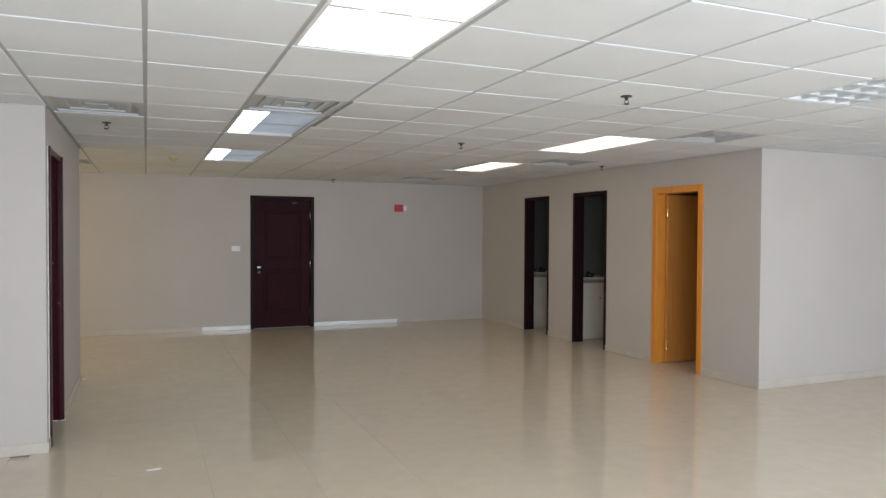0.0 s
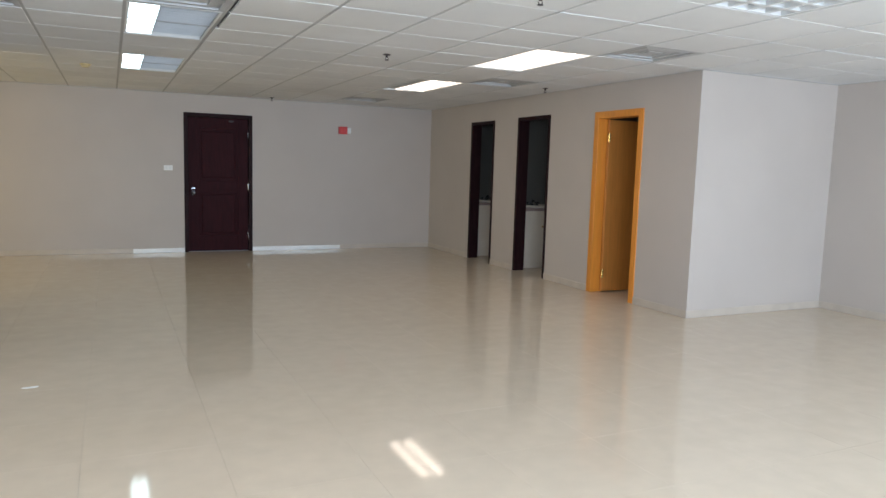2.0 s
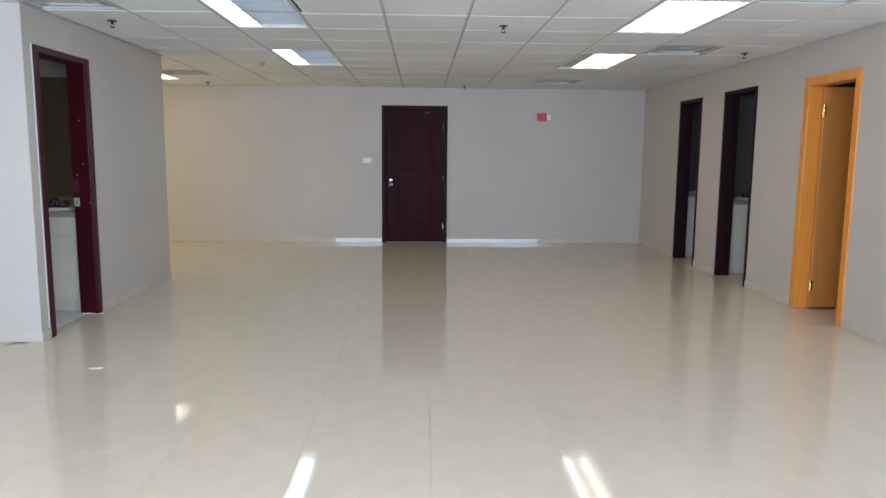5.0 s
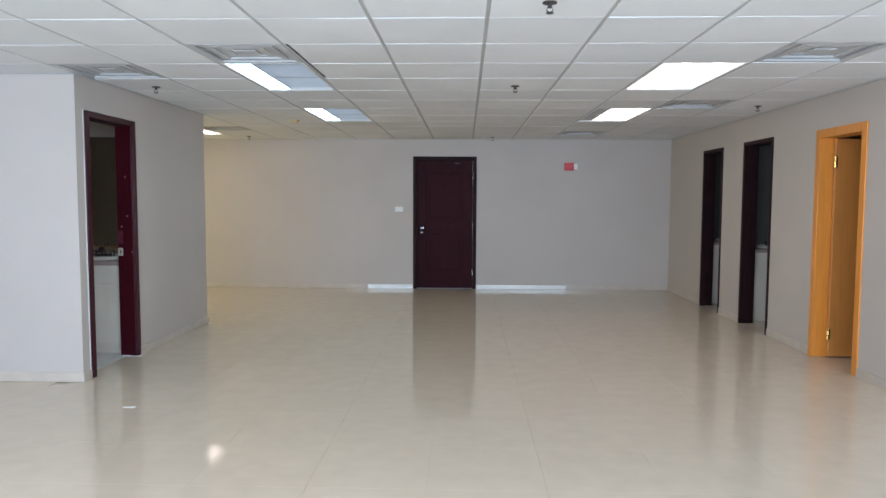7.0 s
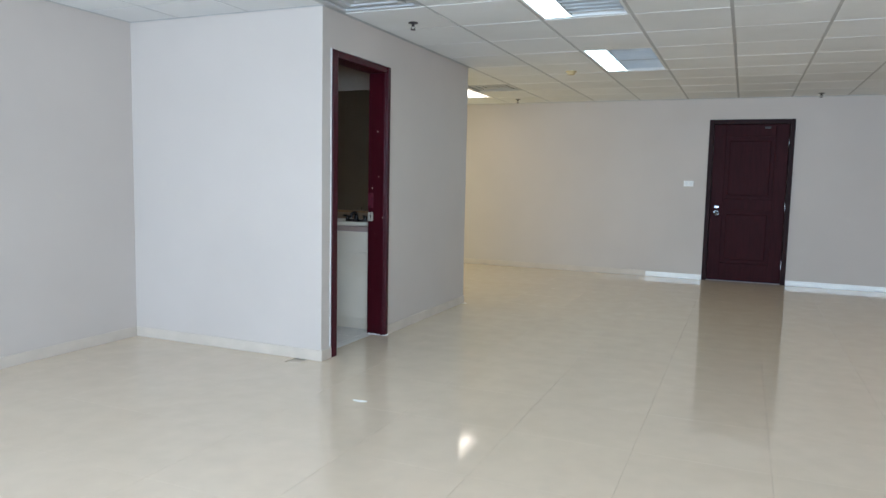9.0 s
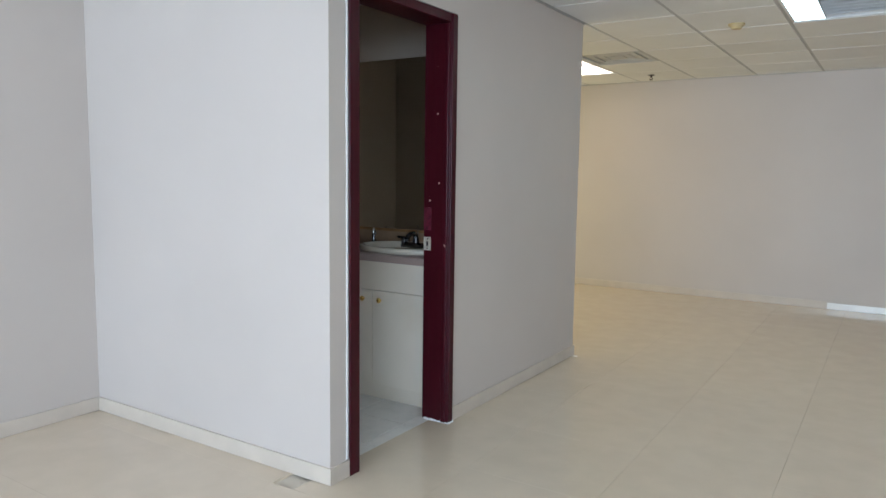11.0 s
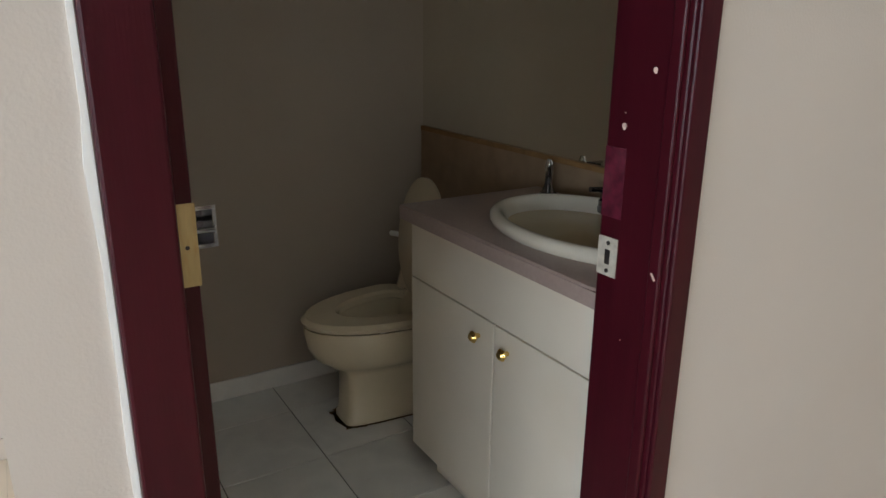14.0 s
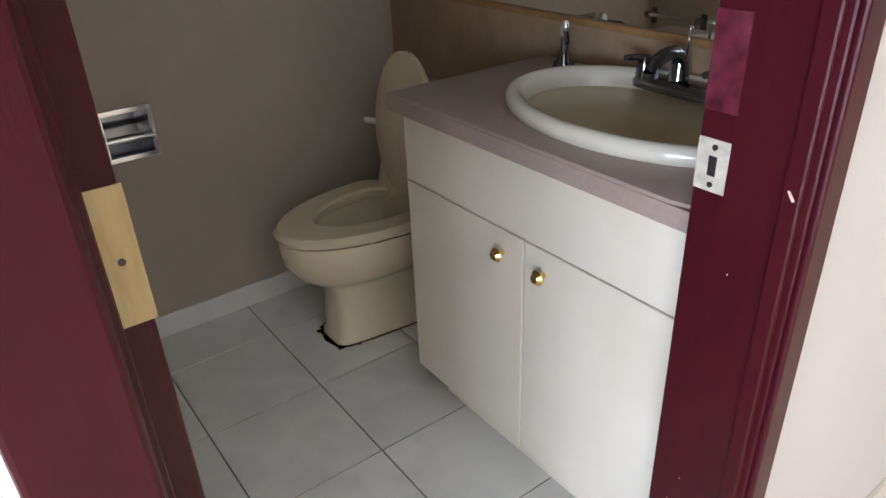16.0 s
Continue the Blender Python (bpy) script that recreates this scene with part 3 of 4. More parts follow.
# ---------- washroom doorway ----------
y0, y1, top = DOOR_L
e = thing("door_5", (XL, 0, 0), "worn maroon lacquered washroom door frame without its door", "door frame", kind="structure")
JW = 0.05
for side, (a, b) in (("near", (y0 + 0.004, y0 + JW)), ("far", (y1 - JW, y1 - 0.004))):
    m = bm_new()
    box(m, -WT - 0.004, 0.006, a, b, 0.001, top - 0.004, 0.004)
    j = part("jamb", m, MAROON, e)
    # stop moulding on the outer half, leaving a rebate for the door
    m = bm_new()
    if side == "near":
        box(m, -WT - 0.004, -0.100, b - 0.001, b + 0.037, 0.001, top - JW, 0.004)
    else:
        box(m, -0.030, -0.004, a - 0.008, a, 0.001, top - JW, 0.004)
    part("stop", m, MAROON, j)
    if side == "near":
        m = bm_new()
        box(m, -0.099, -0.055, b, b + 0.011, 0.001, top - JW, 0.005)
        part("bead", m, MAROON, j)
    m = bm_new()
    if side == "near":
        box(m, 0.0055, 0.016, a - 0.020, a + 0.044, 0.001, top - 0.004, 0.004)
    else:
        box(m, 0.0055, 0.016, b - 0.045, b, 0.001, top - 0.004, 0.004)
    part("edge_moulding", m, MAROON, j)
    if side == "near":
        for z in (1.082, 0.25, 1.82):
            m = bm_new()
            box(m, -0.1005, -0.0985, b + 0.010, b + 0.0385, z - 0.05, z + 0.05)
            part("hinge_recess", m, PATCH, j, "bare yellow wood where the hinge was")
        m = bm_new()
        cyl(m, (-0.099, b + 0.026, 1.080), (-0.0975, b + 0.026, 1.080), 0.0026, seg=10)
        cyl(m, (-0.099, b + 0.014, 1.044), (-0.0975, b + 0.014, 1.044), 0.0015, seg=8)
        part("screw_hole", m, DARK, j)
    else:
        m = bm_new()
        box(m, -0.150, -0.105, a - 0.003, a, 0.915, 0.985, 0.001)
        sp = part("strike_plate", m, PLATE, j, "pale metal strike plate")
        m = bm_new()
        box(m, -0.131, -0.120, a - 0.0045, a - 0.0028, 0.937, 0.963)
        part("latch_hole", m, DARK, sp)
        for z in (0.925, 0.975):
            m = bm_new()
            cyl(m, (-0.125, a - 0.0045, z), (-0.125, a - 0.0028, z), 0.004, seg=8)
            part("screw", m, DARK, sp)
        m = bm_new()
        box(m, -0.150, -0.104, a - 0.0015, a, 1.02, 1.14)
        part("scuff", m, SCUFF, j, "pink scuffed patch")
        m = bm_new()
        rr = random.Random(7)
        for k in range(9):
            xx, zz = rr.uniform(-0.13, -0.04), rr.uniform(0.15, 1.95)
            box(m, xx, xx + rr.uniform(0.001, 0.0025), a - 0.0012, a - 0.0001, zz, zz + rr.uniform(0.001, 0.004))
        part("chips", m, CHIP, j, "chipped paint specks")
        for xx, zz, rad in ((-0.058, 1.268, 0.0042), (-0.113, 1.177, 0.0048), (-0.070, 1.62, 0.004)):
            m = bm_new()
            cyl(m, (xx, a - 0.0016, zz), (xx, a, zz), rad, seg=9)
            cyl(m, (xx + 0.001, a - 0.0014, zz - rad), (xx, a, zz - rad), rad * 0.5, seg=7)
            part("filled_hole", m, CHIP, j, "pale filled screw hole")
        m = bm_new()
        loft(m, [[(-0.022, yy, 0.952), (-0.019, yy, 0.953), (-0.011, yy, 0.942), (-0.014, yy, 0.940)] for yy in (a - 0.0092, a - 0.0079)])
        part("scratch", m, CHIP, j, "pale scratch in the lacquer")
m = bm_new()
rr = random.Random(21)
xs = [-0.14 + 0.162 * k / 18 for k in range(19)]
loft(m, [[(x, y1 - JW - 0.002, 0.0008), (x, y1 - JW - 0.006 - w, 0.0008), (x, y1 - JW - 0.004 - w * 0.6, 0.003 + w * 0.5), (x, y1 - JW - 0.002, 0.005 + w)]
         for x, w in ((x, rr.uniform(0.0, 0.007)) for x in xs)])
part("caulk_foot", m, BASE_WHITE, e, "crumbled white caulk at the foot of the frame")
m = bm_new()
loft(m, [[(0.0165, y, 0.0008), (0.020 + w, y, 0.0008), (0.018 + w * 0.5, y, 0.003 + w), (0.0165, y, 0.004 + w)]
         for y, w in ((y1 - JW + 0.046 * k / 8, rr.uniform(0.0, 0.006)) for k in range(9))])
part("caulk_foot", m, BASE_WHITE, e, "crumbled white caulk at the foot of the frame")
m = bm_new()
box(m, -WT - 0.004, 0.006, y0 + JW, y1 - JW, top - JW, top - 0.004, 0.004)
part("head", m, MAROON, e)
m = bm_new()
rr = random.Random(12)
zs = [0.08 + (top - 0.08) * k / 40 for k in range(41)]
loft(m, [[(-0.001, y0 - 0.0225 - w, z), (0.0045, y0 - 0.0225 - w, z), (0.0045, y0 - 0.0165, z), (-0.001, y0 - 0.0165, z)]
         for z, w in ((z, rr.choice((0.0, 0.001, 0.002, 0.004))) for z in zs)])
part("plaster_edge", m, BASE_WHITE, e, "rough white plaster edge")

# ---------- vanity, basin, taps ----------
VX0, VX1, VY, CZ = -3.08, BX1 - 0.002, 7.085, 0.862


def vanity(label):
    w = VX1 - VX0
    e = thing("vanity_cabinet", (VX0, VY, 0), label, "cabinet", "washroom vanities")
    m = bm_new()
    box(m, 0.001, w, 0.018, BY1 - VY, 0.10, CZ - 0.15)
    for a in ((0.001, 0.02, 0.018, BY1 - VY), (w - 0.02, w, 0.018, BY1 - VY)):
        box(m, *a, CZ - 0.15, CZ - 0.041)
    part("body", m, VANITY, e)
    m = bm_new()
    box(m, 0.03, w, 0.07, BY1 - VY, 0.001, 0.10)
    part("plinth", m, VANITY, e, "worn plinth")
    m = bm_new()
    box(m, 0.0, w, 0.0, 0.018, 0.655, CZ - 0.042, 0.002)
    part("apron_panel", m, VANITY, e)
    mid = 0.405
    for a, b, kx in ((0.0, mid - 0.0025, mid - 0.062), (mid + 0.0025, w, mid + 0.058)):
        m = bm_new()
        box(m, a, b, 0.0, 0.018, 0.112, 0.651, 0.002)
        d = part("cabinet_door", m, VANITY, e)
        m = bm_new()
        cyl(m, (kx, 0.0, 0.6), (kx, -0.012, 0.6), 0.006, seg=12)
        cyl(m, (kx, -0.010, 0.6), (kx, -0.019, 0.6), 0.010, 0.016, seg=16)
        cyl(m, (kx, -0.019, 0.6), (kx, -0.027, 0.6), 0.016, 0.009, seg=16)
        part("handle", m, BRASS, d, "round brass knob", True)
    return e


def counter():
    w = VX1 - VX0
    e = thing("vanity_countertop", (VX0, VY, CZ), "rose-brown laminate countertop with a rounded front edge", "countertop", "washroom countertops")
    m = bm_new()
    x0, x1, ya, yb, n = -0.025, w, -0.025, BY1 - VY - 0.012, 48
    cx, cy = 0.468, 0.244

    def outline(z, inset):
        """The rectangle's edge, met along the rays that run out from the basin's middle."""
        pts = []
        for k in range(n):
            dx, dy = math.cos(2 * math.pi * k / n), math.sin(2 * math.pi * k / n)
            sx = ((x1 - cx) / dx if dx > 0 else (x0 - cx) / dx) if abs(dx) > 1e-6 else 1e9
            sy = ((yb - cy) / dy if dy > 0 else (ya - cy) / dy) if abs(dy) > 1e-6 else 1e9
            q = min(sx, sy)
            pts.append((min(max(cx + dx * q, x0 + inset), x1 - inset), min(max(cy + dy * q, ya + inset), yb - inset), z))
        near = min(range(n), key=lambda k: (pts[k][0] - x0) ** 2 + (pts[k][1] - ya) ** 2)
        pts[near] = (x0 + inset, ya + inset, z)
        near = min(range(n), key=lambda k: (pts[k][0] - x0) ** 2 + (pts[k][1] - yb) ** 2)
        pts[near] = (x0 + inset, yb - inset, z)
        return pts

    def oval(z):
        return [(cx + 0.278 * math.cos(2 * math.pi * k / n), cy + 0.190 * math.sin(2 * math.pi * k / n), z) for k in range(n)]
    loft(m, [oval(-0.04), outline(-0.04, 0.006), outline(-0.034, 0.0), outline(-0.008, 0.0), outline(-0.002, 0.003), outline(0.0, 0.010), oval(0.0), oval(-0.04)], False)
    part("top", m, COUNTER, e, smooth=True)
    m = bm_new()
    box(m, -0.022, w, -0.0272, -0.010, -0.041, -0.007, 0.0008)
    part("edge_band", m, COUNTER, e)
    return e


vanity("cream laminate vanity cabinet with two doors")
counter()


def deep_basin(vx):
    """Basin whose bowl sinks through a cut-out of the countertop."""
    e = thing("wash_basin", (vx + 0.468, VY + 0.244, CZ), "oval stained cream wash basin set in the countertop", "basin", "wash basins")
    n = 88

    def ring(rx, ry, z):
        return [(rx * math.cos(2 * math.pi * k / n), ry * math.sin(2 * math.pi * k / n), z) for k in range(n)]
    rings = [ring(0.306, 0.212, 0.0005), ring(0.312, 0.217, 0.007), ring(0.314, 0.219, 0.015), ring(0.312, 0.217, 0.023), ring(0.307, 0.213, 0.029),
             ring(0.300, 0.207, 0.0325), ring(0.292, 0.199, 0.033), ring(0.285, 0.192, 0.030), ring(0.279, 0.186, 0.023), ring(0.273, 0.180, 0.010), ring(0.268, 0.176, -0.006)]
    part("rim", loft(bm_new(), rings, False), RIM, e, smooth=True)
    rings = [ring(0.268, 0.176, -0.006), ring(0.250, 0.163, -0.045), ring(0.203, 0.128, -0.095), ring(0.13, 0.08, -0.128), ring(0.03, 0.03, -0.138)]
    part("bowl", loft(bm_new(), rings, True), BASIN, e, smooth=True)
    m = bm_new()
    cyl(m, (0, 0, -0.139), (0, 0, -0.134), 0.024)
    part("drain", m, CHROME, e, smooth=True)
    return e


deep_basin(VX0)


def faucet(vx):
    e = thing("faucet", (vx + 0.415, BY1 - 0.062, CZ), "chrome deck-mounted basin faucet with two lever handles", "faucet", "faucets")
    m = bm_new()
    n = 28
    rings = []
    for z, k in ((0.0, 1.0), (0.014, 1.0), (0.026, 0.86), (0.030, 0.6)):
        rings.append([(0.112 * k * abs(math.cos(q)) ** 0.5 * (1 if math.cos(q) > 0 else -1),
                       0.030 * k * abs(math.sin(q)) ** 0.8 * (1 if math.sin(q) > 0 else -1), z) for q in (2 * math.pi * i / n for i in range(n))])
    part("base", loft(m, rings), TAP_CHROME, e, smooth=True)
    m = bm_new()
    cyl(m, (0, 0, 0.024), (0, 0, 0.064), 0.023, 0.017)
    tube(m, [(0, 0.002, 0.05), (0, -0.004, 0.074), (0, -0.024, 0.088), (0, -0.055, 0.086), (0, -0.082, 0.074), (0, -0.092, 0.058)], 0.0145)
    cyl(m, (0, -0.093, 0.048), (0, -0.093, 0.060), 0.0155)
    spout = part("spout", m, TAP_CHROME, e, smooth=True)
    m = bm_new()
    cyl(m, (0, 0.022, 0.028), (0, 0.022, 0.125), 0.0028, seg=8)
    bmesh.ops.create_uvsphere(m, u_segments=10, v_segments=8, radius=0.007, matrix=Matrix.Translation((0, 0.022, 0.128)))
    part("drain_pull", m, CHROME, spout, "bright drain pull rod", True)
    for u in (-0.088, 0.088):
        m = bm_new()
        cyl(m, (u, 0, 0.022), (u, 0, 0.050), 0.019, 0.015)
        cyl(m, (u, 0, 0.050), (u, 0, 0.062), 0.018, 0.012)
        tube(m, [(u, 0.004, 0.057), (u * 1.05, -0.022, 0.062), (u * 1.1, -0.052, 0.064)], 0.0075, 10)
        part("handle", m, TAP_CHROME, e, smooth=True)
    return e


faucet(VX0)
e = thing("soap_dispenser", (-2.985, BY1 - 0.070, CZ), "small chrome soap dispenser on the countertop, dark reflections in its colour", "dispenser")
m = bm_new()
cyl(m, (0, 0, 0), (0, 0, 0.010), 0.027, 0.024)
cyl(m, (0, 0, 0.010), (0, 0, 0.032), 0.019, 0.012)
cyl(m, (0, 0, 0.032), (0, 0, 0.072), 0.011, 0.009)
part("body", m, TAP_CHROME, e, smooth=True)
m = bm_new()
tube(m, [(0, 0, 0.078), (0.015, -0.012, 0.084), (0.034, -0.028, 0.080), (0.046, -0.038, 0.068)], 0.006)
part("spout", m, TAP_CHROME, e, smooth=True)
m = bm_new()
cyl(m, (0, 0, 0.072), (0, 0, 0.092), 0.013, 0.012)
cyl(m, (0, 0, 0.092), (0, 0, 0.106), 0.012, 0.007)
part("pump", m, CHROME, e, smooth=True)
e = thing("towel_rail", (-3.80, BY0 + 0.008, 0.70), "short chrome towel rail on the washroom wall", "towel rail")
m = bm_new()
tube(m, [(0.0, 0.05, 0.0), (0.25, 0.05, 0.0)], 0.006)
part("bar", m, CHROME, e, smooth=True)
for u in (0.0, 0.25):
    m = bm_new()
    box(m, u - 0.014, u + 0.014, 0.0, 0.008, -0.045, 0.022, 0.003)
    box(m, u - 0.009, u + 0.009, 0.006, 0.060, -0.012, 0.012, 0.003)
    part("bracket", m, TAP_CHROME, e)

e = thing("backsplash", (BX0, BY1, 0), "brown laminate backsplash along the washroom wall", "backsplash")
m = bm_new()
box(m, 0.001, BX1 - BX0, -0.012, 0.0, 0.70, 0.947)
part("panel", m, SPLASH, e)
m = bm_new()
box(m, 0.001, BX1 - BX0, -0.016, 0.0, 0.947, 0.965, 0.003)
part("trim_strip", m, WOODTRIM, e, "brown wooden edge strip")
e = thing("wall_mirror", (BX0, BY1, 0.966), "large frameless wall mirror above the backsplash", "mirror")
m = bm_new()
box(m, 0.004, BX1 - BX0 - 0.004, -0.006, 0.0, 0.0, 1.05)
part("glass", m, MIRROR, e)

# ---------- toilet ----------
TX = -3.483
e = thing("toilet", (TX, 7.02, 0), "cream one-piece toilet with raised lid and rust-stained base", "toilet")
def pedestal_ring(z, front_w, back_w, f, bk, square, n=32):
    """A ring of the foot: 0 gives an egg, 1 a rounded trapezium that widens to the back."""
    pts = []
    power = 1 - 0.68 * square
    for i in range(n):
        c, q = math.cos(2 * math.pi * i / n), math.sin(2 * math.pi * i / n)
        u = math.copysign(abs(c) ** power, c)
        v = math.copysign(abs(q) ** power, q)
        w = front_w + (back_w - front_w) * (v + 1) / 2
        pts.append((u * w, 0.24 + (bk if v > 0 else f) * v, z))
    return pts


m = bm_new()
rings = [pedestal_ring(*a) for a in (
    (0.002, 0.074, 0.122, 0.245, 0.27, 1.0), (0.022, 0.073, 0.121, 0.243, 0.27, 1.0), (0.030, 0.069, 0.118, 0.236, 0.27, 1.0),
    (0.12, 0.067, 0.112, 0.230, 0.27, 1.0), (0.185, 0.068, 0.112, 0.230, 0.27, 0.95), (0.205, 0.082, 0.118, 0.245, 0.27, 0.7),
    (0.225, 0.120, 0.135, 0.285, 0.27, 0.25), (0.255, 0.156, 0.156, 0.326, 0.27, 0.05), (0.30, 0.180, 0.178, 0.350, 0.27, 0.0),
    (0.35, 0.189, 0.186, 0.358, 0.27, 0.0), (0.374, 0.186, 0.184, 0.356, 0.27, 0.0))]
rings += [egg(0, 0.21, z, rx, f, bk) for z, rx, f, bk in
          ((0.375, 0.122, 0.235, 0.10), (0.362, 0.128, 0.24, 0.105), (0.32, 0.118, 0.215, 0.095), (0.26, 0.085, 0.14, 0.07), (0.21, 0.05, 0.07, 0.05))]
part("bowl", loft(m, rings), CREAM, e, smooth=True)


def seat_ring(z0, z1, rx, f, bk, ix, fi, bi):
    m = bm_new()
    o0, o1 = egg(0, 0.24, z0, rx - 0.006, f - 0.006, bk), egg(0, 0.24, (z0 + z1) / 2, rx, f, bk)
    o2 = egg(0, 0.24, z1, rx - 0.014, f - 0.014, bk - 0.01)
    i2, i1, i0 = egg(0, 0.22, z1, ix + 0.010, fi + 0.010, bi + 0.008), egg(0, 0.22, z1 - 0.008, ix, fi, bi), egg(0, 0.22, z0, ix, fi, bi)
    return loft(m, [o0, o1, o2, i2, i1, i0, o0], False)


m = seat_ring(0.381, 0.408, 0.195, 0.366, 0.12, 0.108, 0.215, 0.085)
bmesh.ops.remove_doubles(m, verts=m.verts[:], dist=1e-5)
part("seat", m, CREAM, e, smooth=True)
for ux, uy in ((-0.15, 0.10), (0.15, 0.10), (-0.15, 0.28), (0.15, 0.28)):
    m = bm_new()
    box(m, ux - 0.012, ux + 0.012, uy - 0.018, uy + 0.018, 0.373, 0.382, 0.002)
    part("seat_bumper", m, PLASTIC, e)
m = bm_new()
loft(m, [egg(0, 0.21, 0.262, 0.084, 0.138, 0.069), egg(0, 0.21, 0.264, 0.085, 0.14, 0.07)], True)
part("water", m, WATER, e, "still water in the bowl")
# tank, low and sloping into the bowl
m = bm_new()
rings = []
for z, hw, fy in ((0.30, 0.160, 0.27), (0.40, 0.168, 0.29), (0.50, 0.180, 0.325), (0.60, 0.190, 0.34), (0.66, 0.193, 0.345)):
    by = 0.498
    r = 0.05
    pts = []
    for cx, cy, a0 in ((hw - r, by - 0.012, 0), (-hw + r, by - 0.012, 90), (-hw + r, fy + r, 180), (hw - r, fy + r, 270)):
        rr2 = 0.012 if cy > 0.45 else r
        for k in range(5):
            a = radians(a0 + 22.5 * k)
            pts.append((cx + r * math.cos(a), cy + rr2 * math.sin(a), z))
    rings.append(pts)
part("tank", loft(m, rings), CREAM, e, smooth=True)
m = bm_new()
top_ring = rings[-1]
loft(m, [[(x * 1.03, 0.42 + (y - 0.42) * 1.02, 0.661) for x, y, z in top_ring], [(x * 1.03, 0.42 + (y - 0.42) * 1.02, 0.69) for x, y, z in top_ring],
         [(x * 0.97, 0.42 + (y - 0.42) * 0.97, 0.70) for x, y, z in top_ring]])
part("tank_lid", m, CREAM, e, smooth=True)
# raised seat cover leaning on the tank
m = bm_new()
prof = egg(0, 0, 0, 0.155, 0.22, 0.21)
tilt = Matrix.Translation((0, 0.30, 0.41)) @ Matrix.Rotation(radians(-96), 4, "X") @ Matrix.Translation((0, -0.21, 0))
rings = [[tilt @ Vector((x * s, y * s, zz)) for x, y, z in prof] for s, zz in ((0.96, -0.008), (1.0, -0.004), (1.0, 0.006), (0.95, 0.012))]
part("lid", loft(m, rings), CREAM, e, "raised cream toilet lid", True)
m = bm_new()
tube(m, [(-0.15, 0.36, 0.60), (-0.15, 0.32, 0.60), (-0.21, 0.315, 0.592)], 0.010)
part("flush_lever", m, PLASTIC, e, "white flush lever", True)
for u in (-0.06, 0.06):
    m = bm_new()
    cyl(m, (u, 0.30, 0.395), (u, 0.30, 0.42), 0.014)
    part("hinge_cap", m, CREAM, e, smooth=True)
m = bm_new()
rr = random.Random(3)
ring0 = [(x + rr.uniform(-0.006, 0.010) * (1 if x > 0 else -1), y - rr.uniform(-0.004, 0.012), 0.0012) for x, y, z in pedestal_ring(0, 0.082, 0.130, 0.256, 0.28, 1.0, 48)]
f = m.faces.new([m.verts.new(p) for p in ring0])
bmesh.ops.extrude_face_region(m, geom=[f])
part("rust_stain", m, RUST, e, "brown rust stain at the base")

# ---------- paper holder on the washroom wall ----------
e = thing("paper_holder", (BX0, 6.655, 0.67), "recessed chrome toilet paper holder in the wall", "paper holder")
m = bm_new()
for a in ((-0.075, 0.075, 0.060, 0.075), (-0.075, 0.075, -0.075, -0.060), (-0.075, -0.060, -0.06, 0.06), (0.060, 0.075, -0.06, 0.06)):
    box(m, 0.0, 0.010, a[0], a[1], a[2], a[3], 0.002)
part("rim", m, CHROME, e)
m = bm_new()
box(m, -0.075, -0.070, -0.062, 0.062, -0.062, 0.062)
for q in ((-0.0625, -0.060, -0.062, 0.062), (0.060, 0.0625, -0.062, 0.062), (-0.060, 0.060, -0.062, -0.0595), (-0.060, 0.060, 0.0595, 0.062)):
    box(m, -0.070, 0.002, *q)
# The darkened chrome adds shade to the recess through its colour.
part("recess", m, TAP_CHROME, e, "metal recess in darkened chrome")
m = bm_new()
cyl(m, (0.012, -0.066, -0.010), (0.012, 0.066, -0.010), 0.011)
for u in (-0.066, 0.066):
    box(m, 0.004, 0.022, u - 0.004, u + 0.004, -0.024, 0.006, 0.001)
part("roller", m, CHROME, e, smooth=True)

# vanities in the rooms behind the east doors
for vx, vy, lab in ((XR + WT + 0.004, 9.63, "cream laminate vanity cabinet with two doors"),
                    (XR + WT + 0.004, 11.02, "cream laminate vanity cabinet in a dark room")):
    dx, dy = vx - VX0, vy - BY1
    for src in [o for o in scene.objects if o.parent is None and o.name in ("vanity_cabinet", "vanity_countertop", "wash_basin", "faucet")]:
        copy_thing(src, Matrix.Translation(src.location + Vector((dx, dy, 0))))

# ---------- scraps on the floor ----------
for sx, sy, sl, sw, seed in ((-1.465, 5.48, 0.095, 0.032, 1), (-2.10, 8.73, 0.035, 0.018, 2)):
    e = thing("paper_scrap", (sx, sy, 0.0005), "small torn white paper scrap on the floor", "paper")
    rr = random.Random(seed)
    m = bm_new()
    n = 14
    lower = [(sl / 2 * math.cos(2 * math.pi * k / n) * rr.uniform(0.85, 1.1), sw / 2 * math.sin(2 * math.pi * k / n) * rr.uniform(0.8, 1.15), 0.0002) for k in range(n)]
    upper = [(x, y, 0.0012 + 0.006 * max(0, x / sl) + rr.uniform(0, 0.001)) for x, y, z in lower]
    part("sheet", loft(m, [lower, upper]), PLASTIC, e)

# ---------- floor tiles ----------


def tile_mesh(name, w, d, mat, c=0.0003, h=0.008):
    vs, fs = [], []
    for z, k in ((-h, 0.0), (-c, 0.0), (0.0, c)):
        vs += [(k, k, z), (w - k, k, z), (w - k, d - k, z), (k, d - k, z)]
    for a in (0, 4):
        for i in range(4):
            fs.append((a + i, a + (i + 1) % 4, a + 4 + (i + 1) % 4, a + 4 + i))
    fs.append((8, 9, 10, 11))
    me = bpy.data.meshes.new(name)
    me.from_pydata(vs, [], fs)
    me.materials.append(mat)
    return me


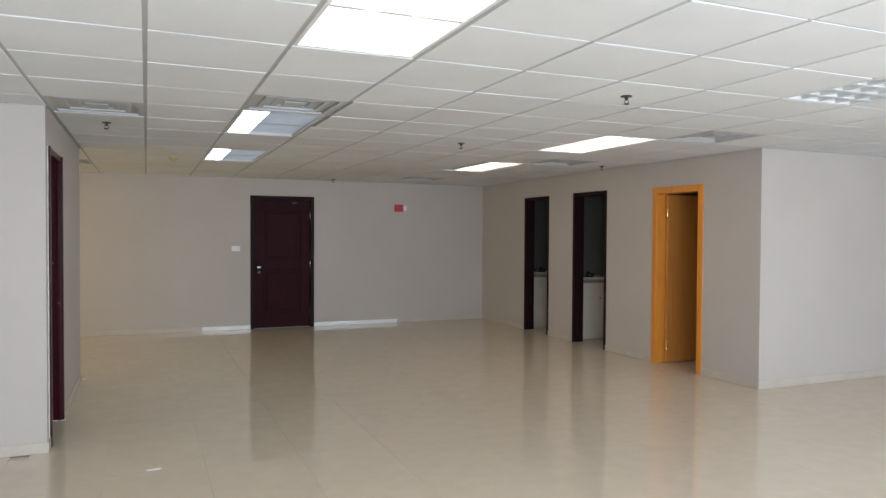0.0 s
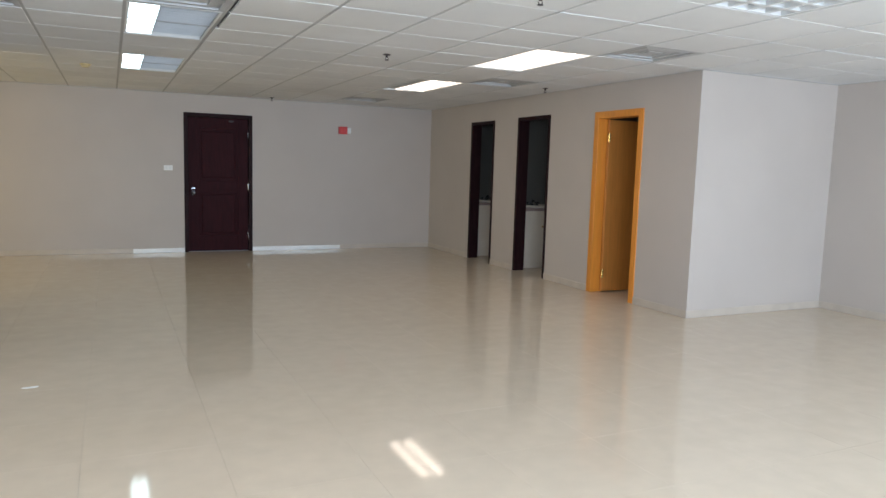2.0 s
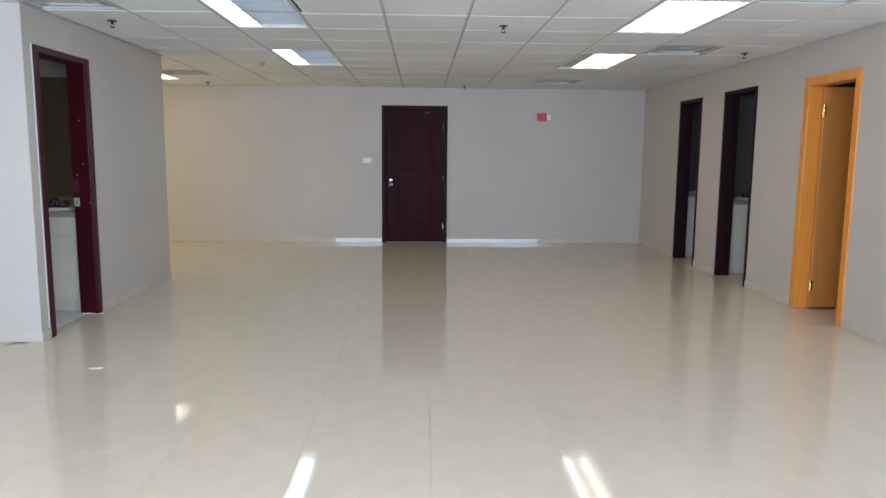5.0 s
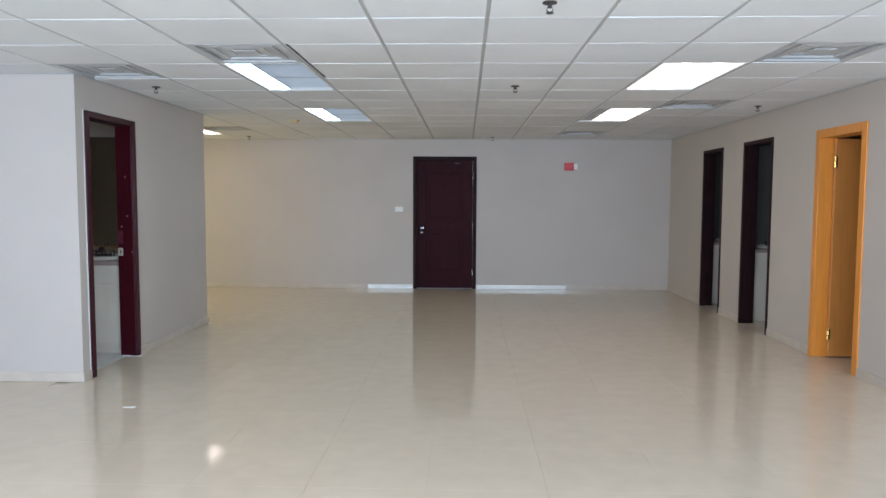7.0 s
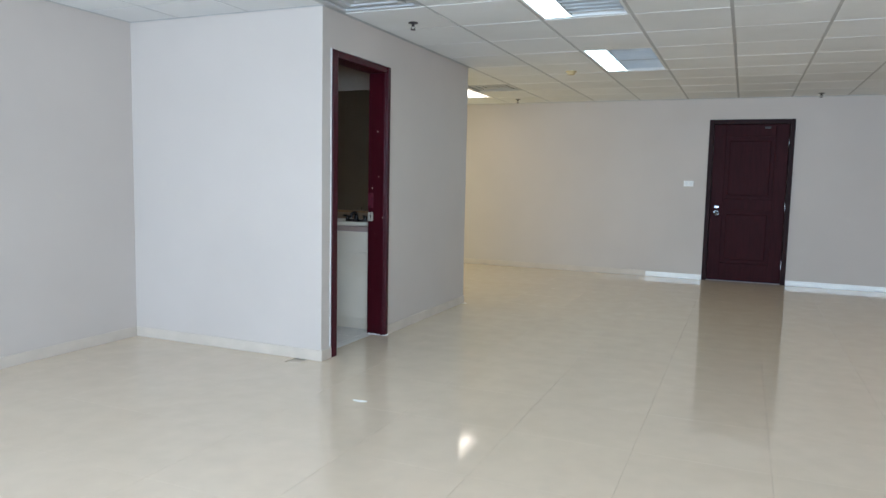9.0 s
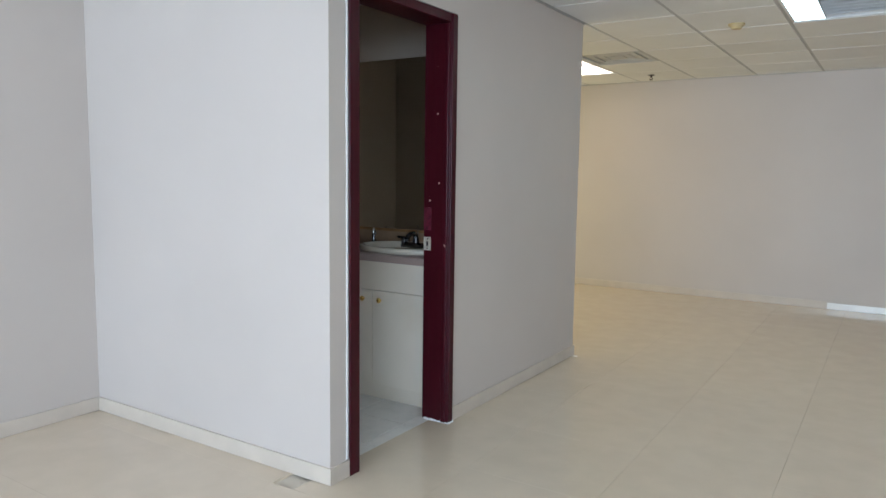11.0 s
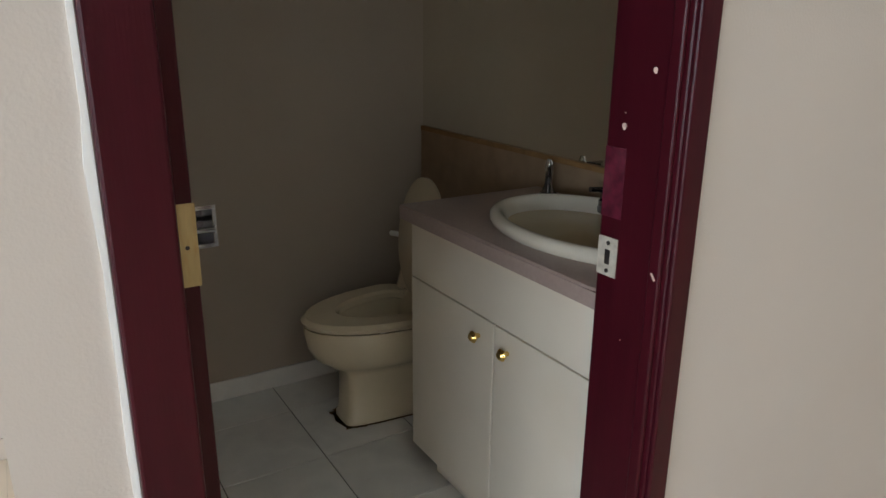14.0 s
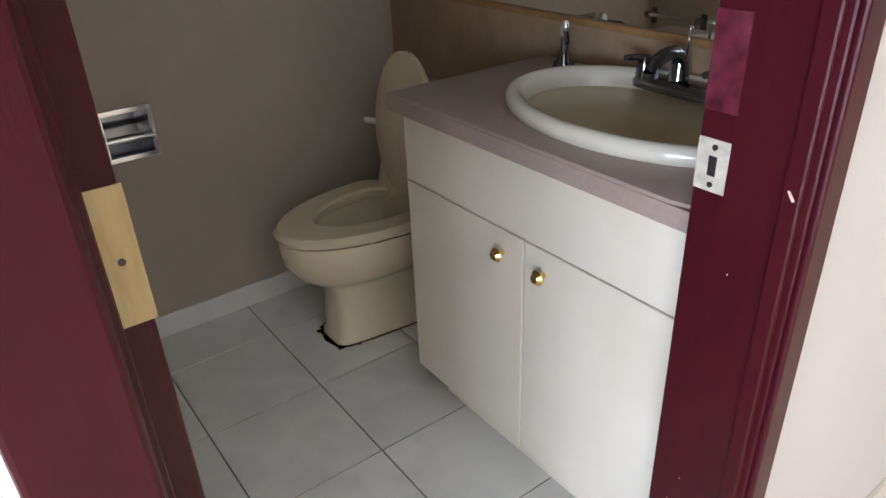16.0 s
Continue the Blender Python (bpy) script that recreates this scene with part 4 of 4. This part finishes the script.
FT = 0.60
full = tile_mesh("floor_tile", FT - 0.0007, FT - 0.0007, FLOOR)
rest_v, rest_f = [], []
for i in range(-11, 11):
    for j in range(-4, 21):
        x0, y0 = 0.05 + i * FT, 0.0 + j * FT
        x1, y1 = x0 + FT, y0 + FT
        if x1 < XW or x0 > XRR or y1 < NEAR or y0 >= FAR:
            continue
        if x0 < XLL - 0.7 and y1 < YLF:
            continue
        w, d = FT - 0.0007, FT - 0.0007
        ya, xa = y0, x0
        if x0 < XL - 0.1 and y1 > YL and y0 < YLF:
            if x1 > XL - 0.1:
                xa = XL - 0.1
            elif y0 < YL:
                d = YL + 0.05 - y0
            elif y1 > YLF:
                ya = YLF - 0.05
                d = y1 - ya - 0.0007
            else:
                continue
            w = x1 - xa - 0.0007
        if -2.0 < x0 < 4.0 and 0.5 < y0 < 11.5 and xa == x0:
            o = new("tile", full)
            o.location, o.parent = (x0, y0, 0), FLOOR_OB
        else:
            k = len(rest_v)
            for z in (-0.008, 0.0):
                rest_v += [(xa, ya, z), (xa + w, ya, z), (xa + w, ya + d, z), (xa, ya + d, z)]
            rest_f += [(k + 4, k + 5, k + 6, k + 7)] + [(k + a, k + (a + 1) % 4, k + 4 + (a + 1) % 4, k + 4 + a) for a in range(4)]
me = bpy.data.meshes.new("floor_tiles_beyond")
me.from_pydata(rest_v, [], rest_f)
me.materials.append(FLOOR)
o = tagged(new("floor_tiles_beyond", me), kind="stuff")
o.parent = FLOOR_OB
BT = 0.33
bt = tile_mesh("washroom_tile", BT - 0.004, BT - 0.004, BATH_TILE, 0.001, 0.004)
for i in range(-3, 3):
    for j in range(-2, 3):
        x0, y0 = -2.97 + i * BT, 6.885 + j * BT
        xa, xb, ya, yb = max(x0, BX0), min(x0 + BT, BX1 + 0.05), max(y0, BY0 + 0.008), min(y0 + BT, BY1)
        if xb - xa < 0.02 or yb - ya < 0.02:
            continue
        whole = xb - xa > BT - 1e-4 and yb - ya > BT - 1e-4
        o = new("tile", bt if whole else tile_mesh("washroom_tile_cut", xb - xa - 0.004, yb - ya - 0.004, BATH_TILE, 0.001, 0.004))
        o.location, o.parent = (xa + 0.002, ya + 0.002, 0.0005), WASH_FLOOR
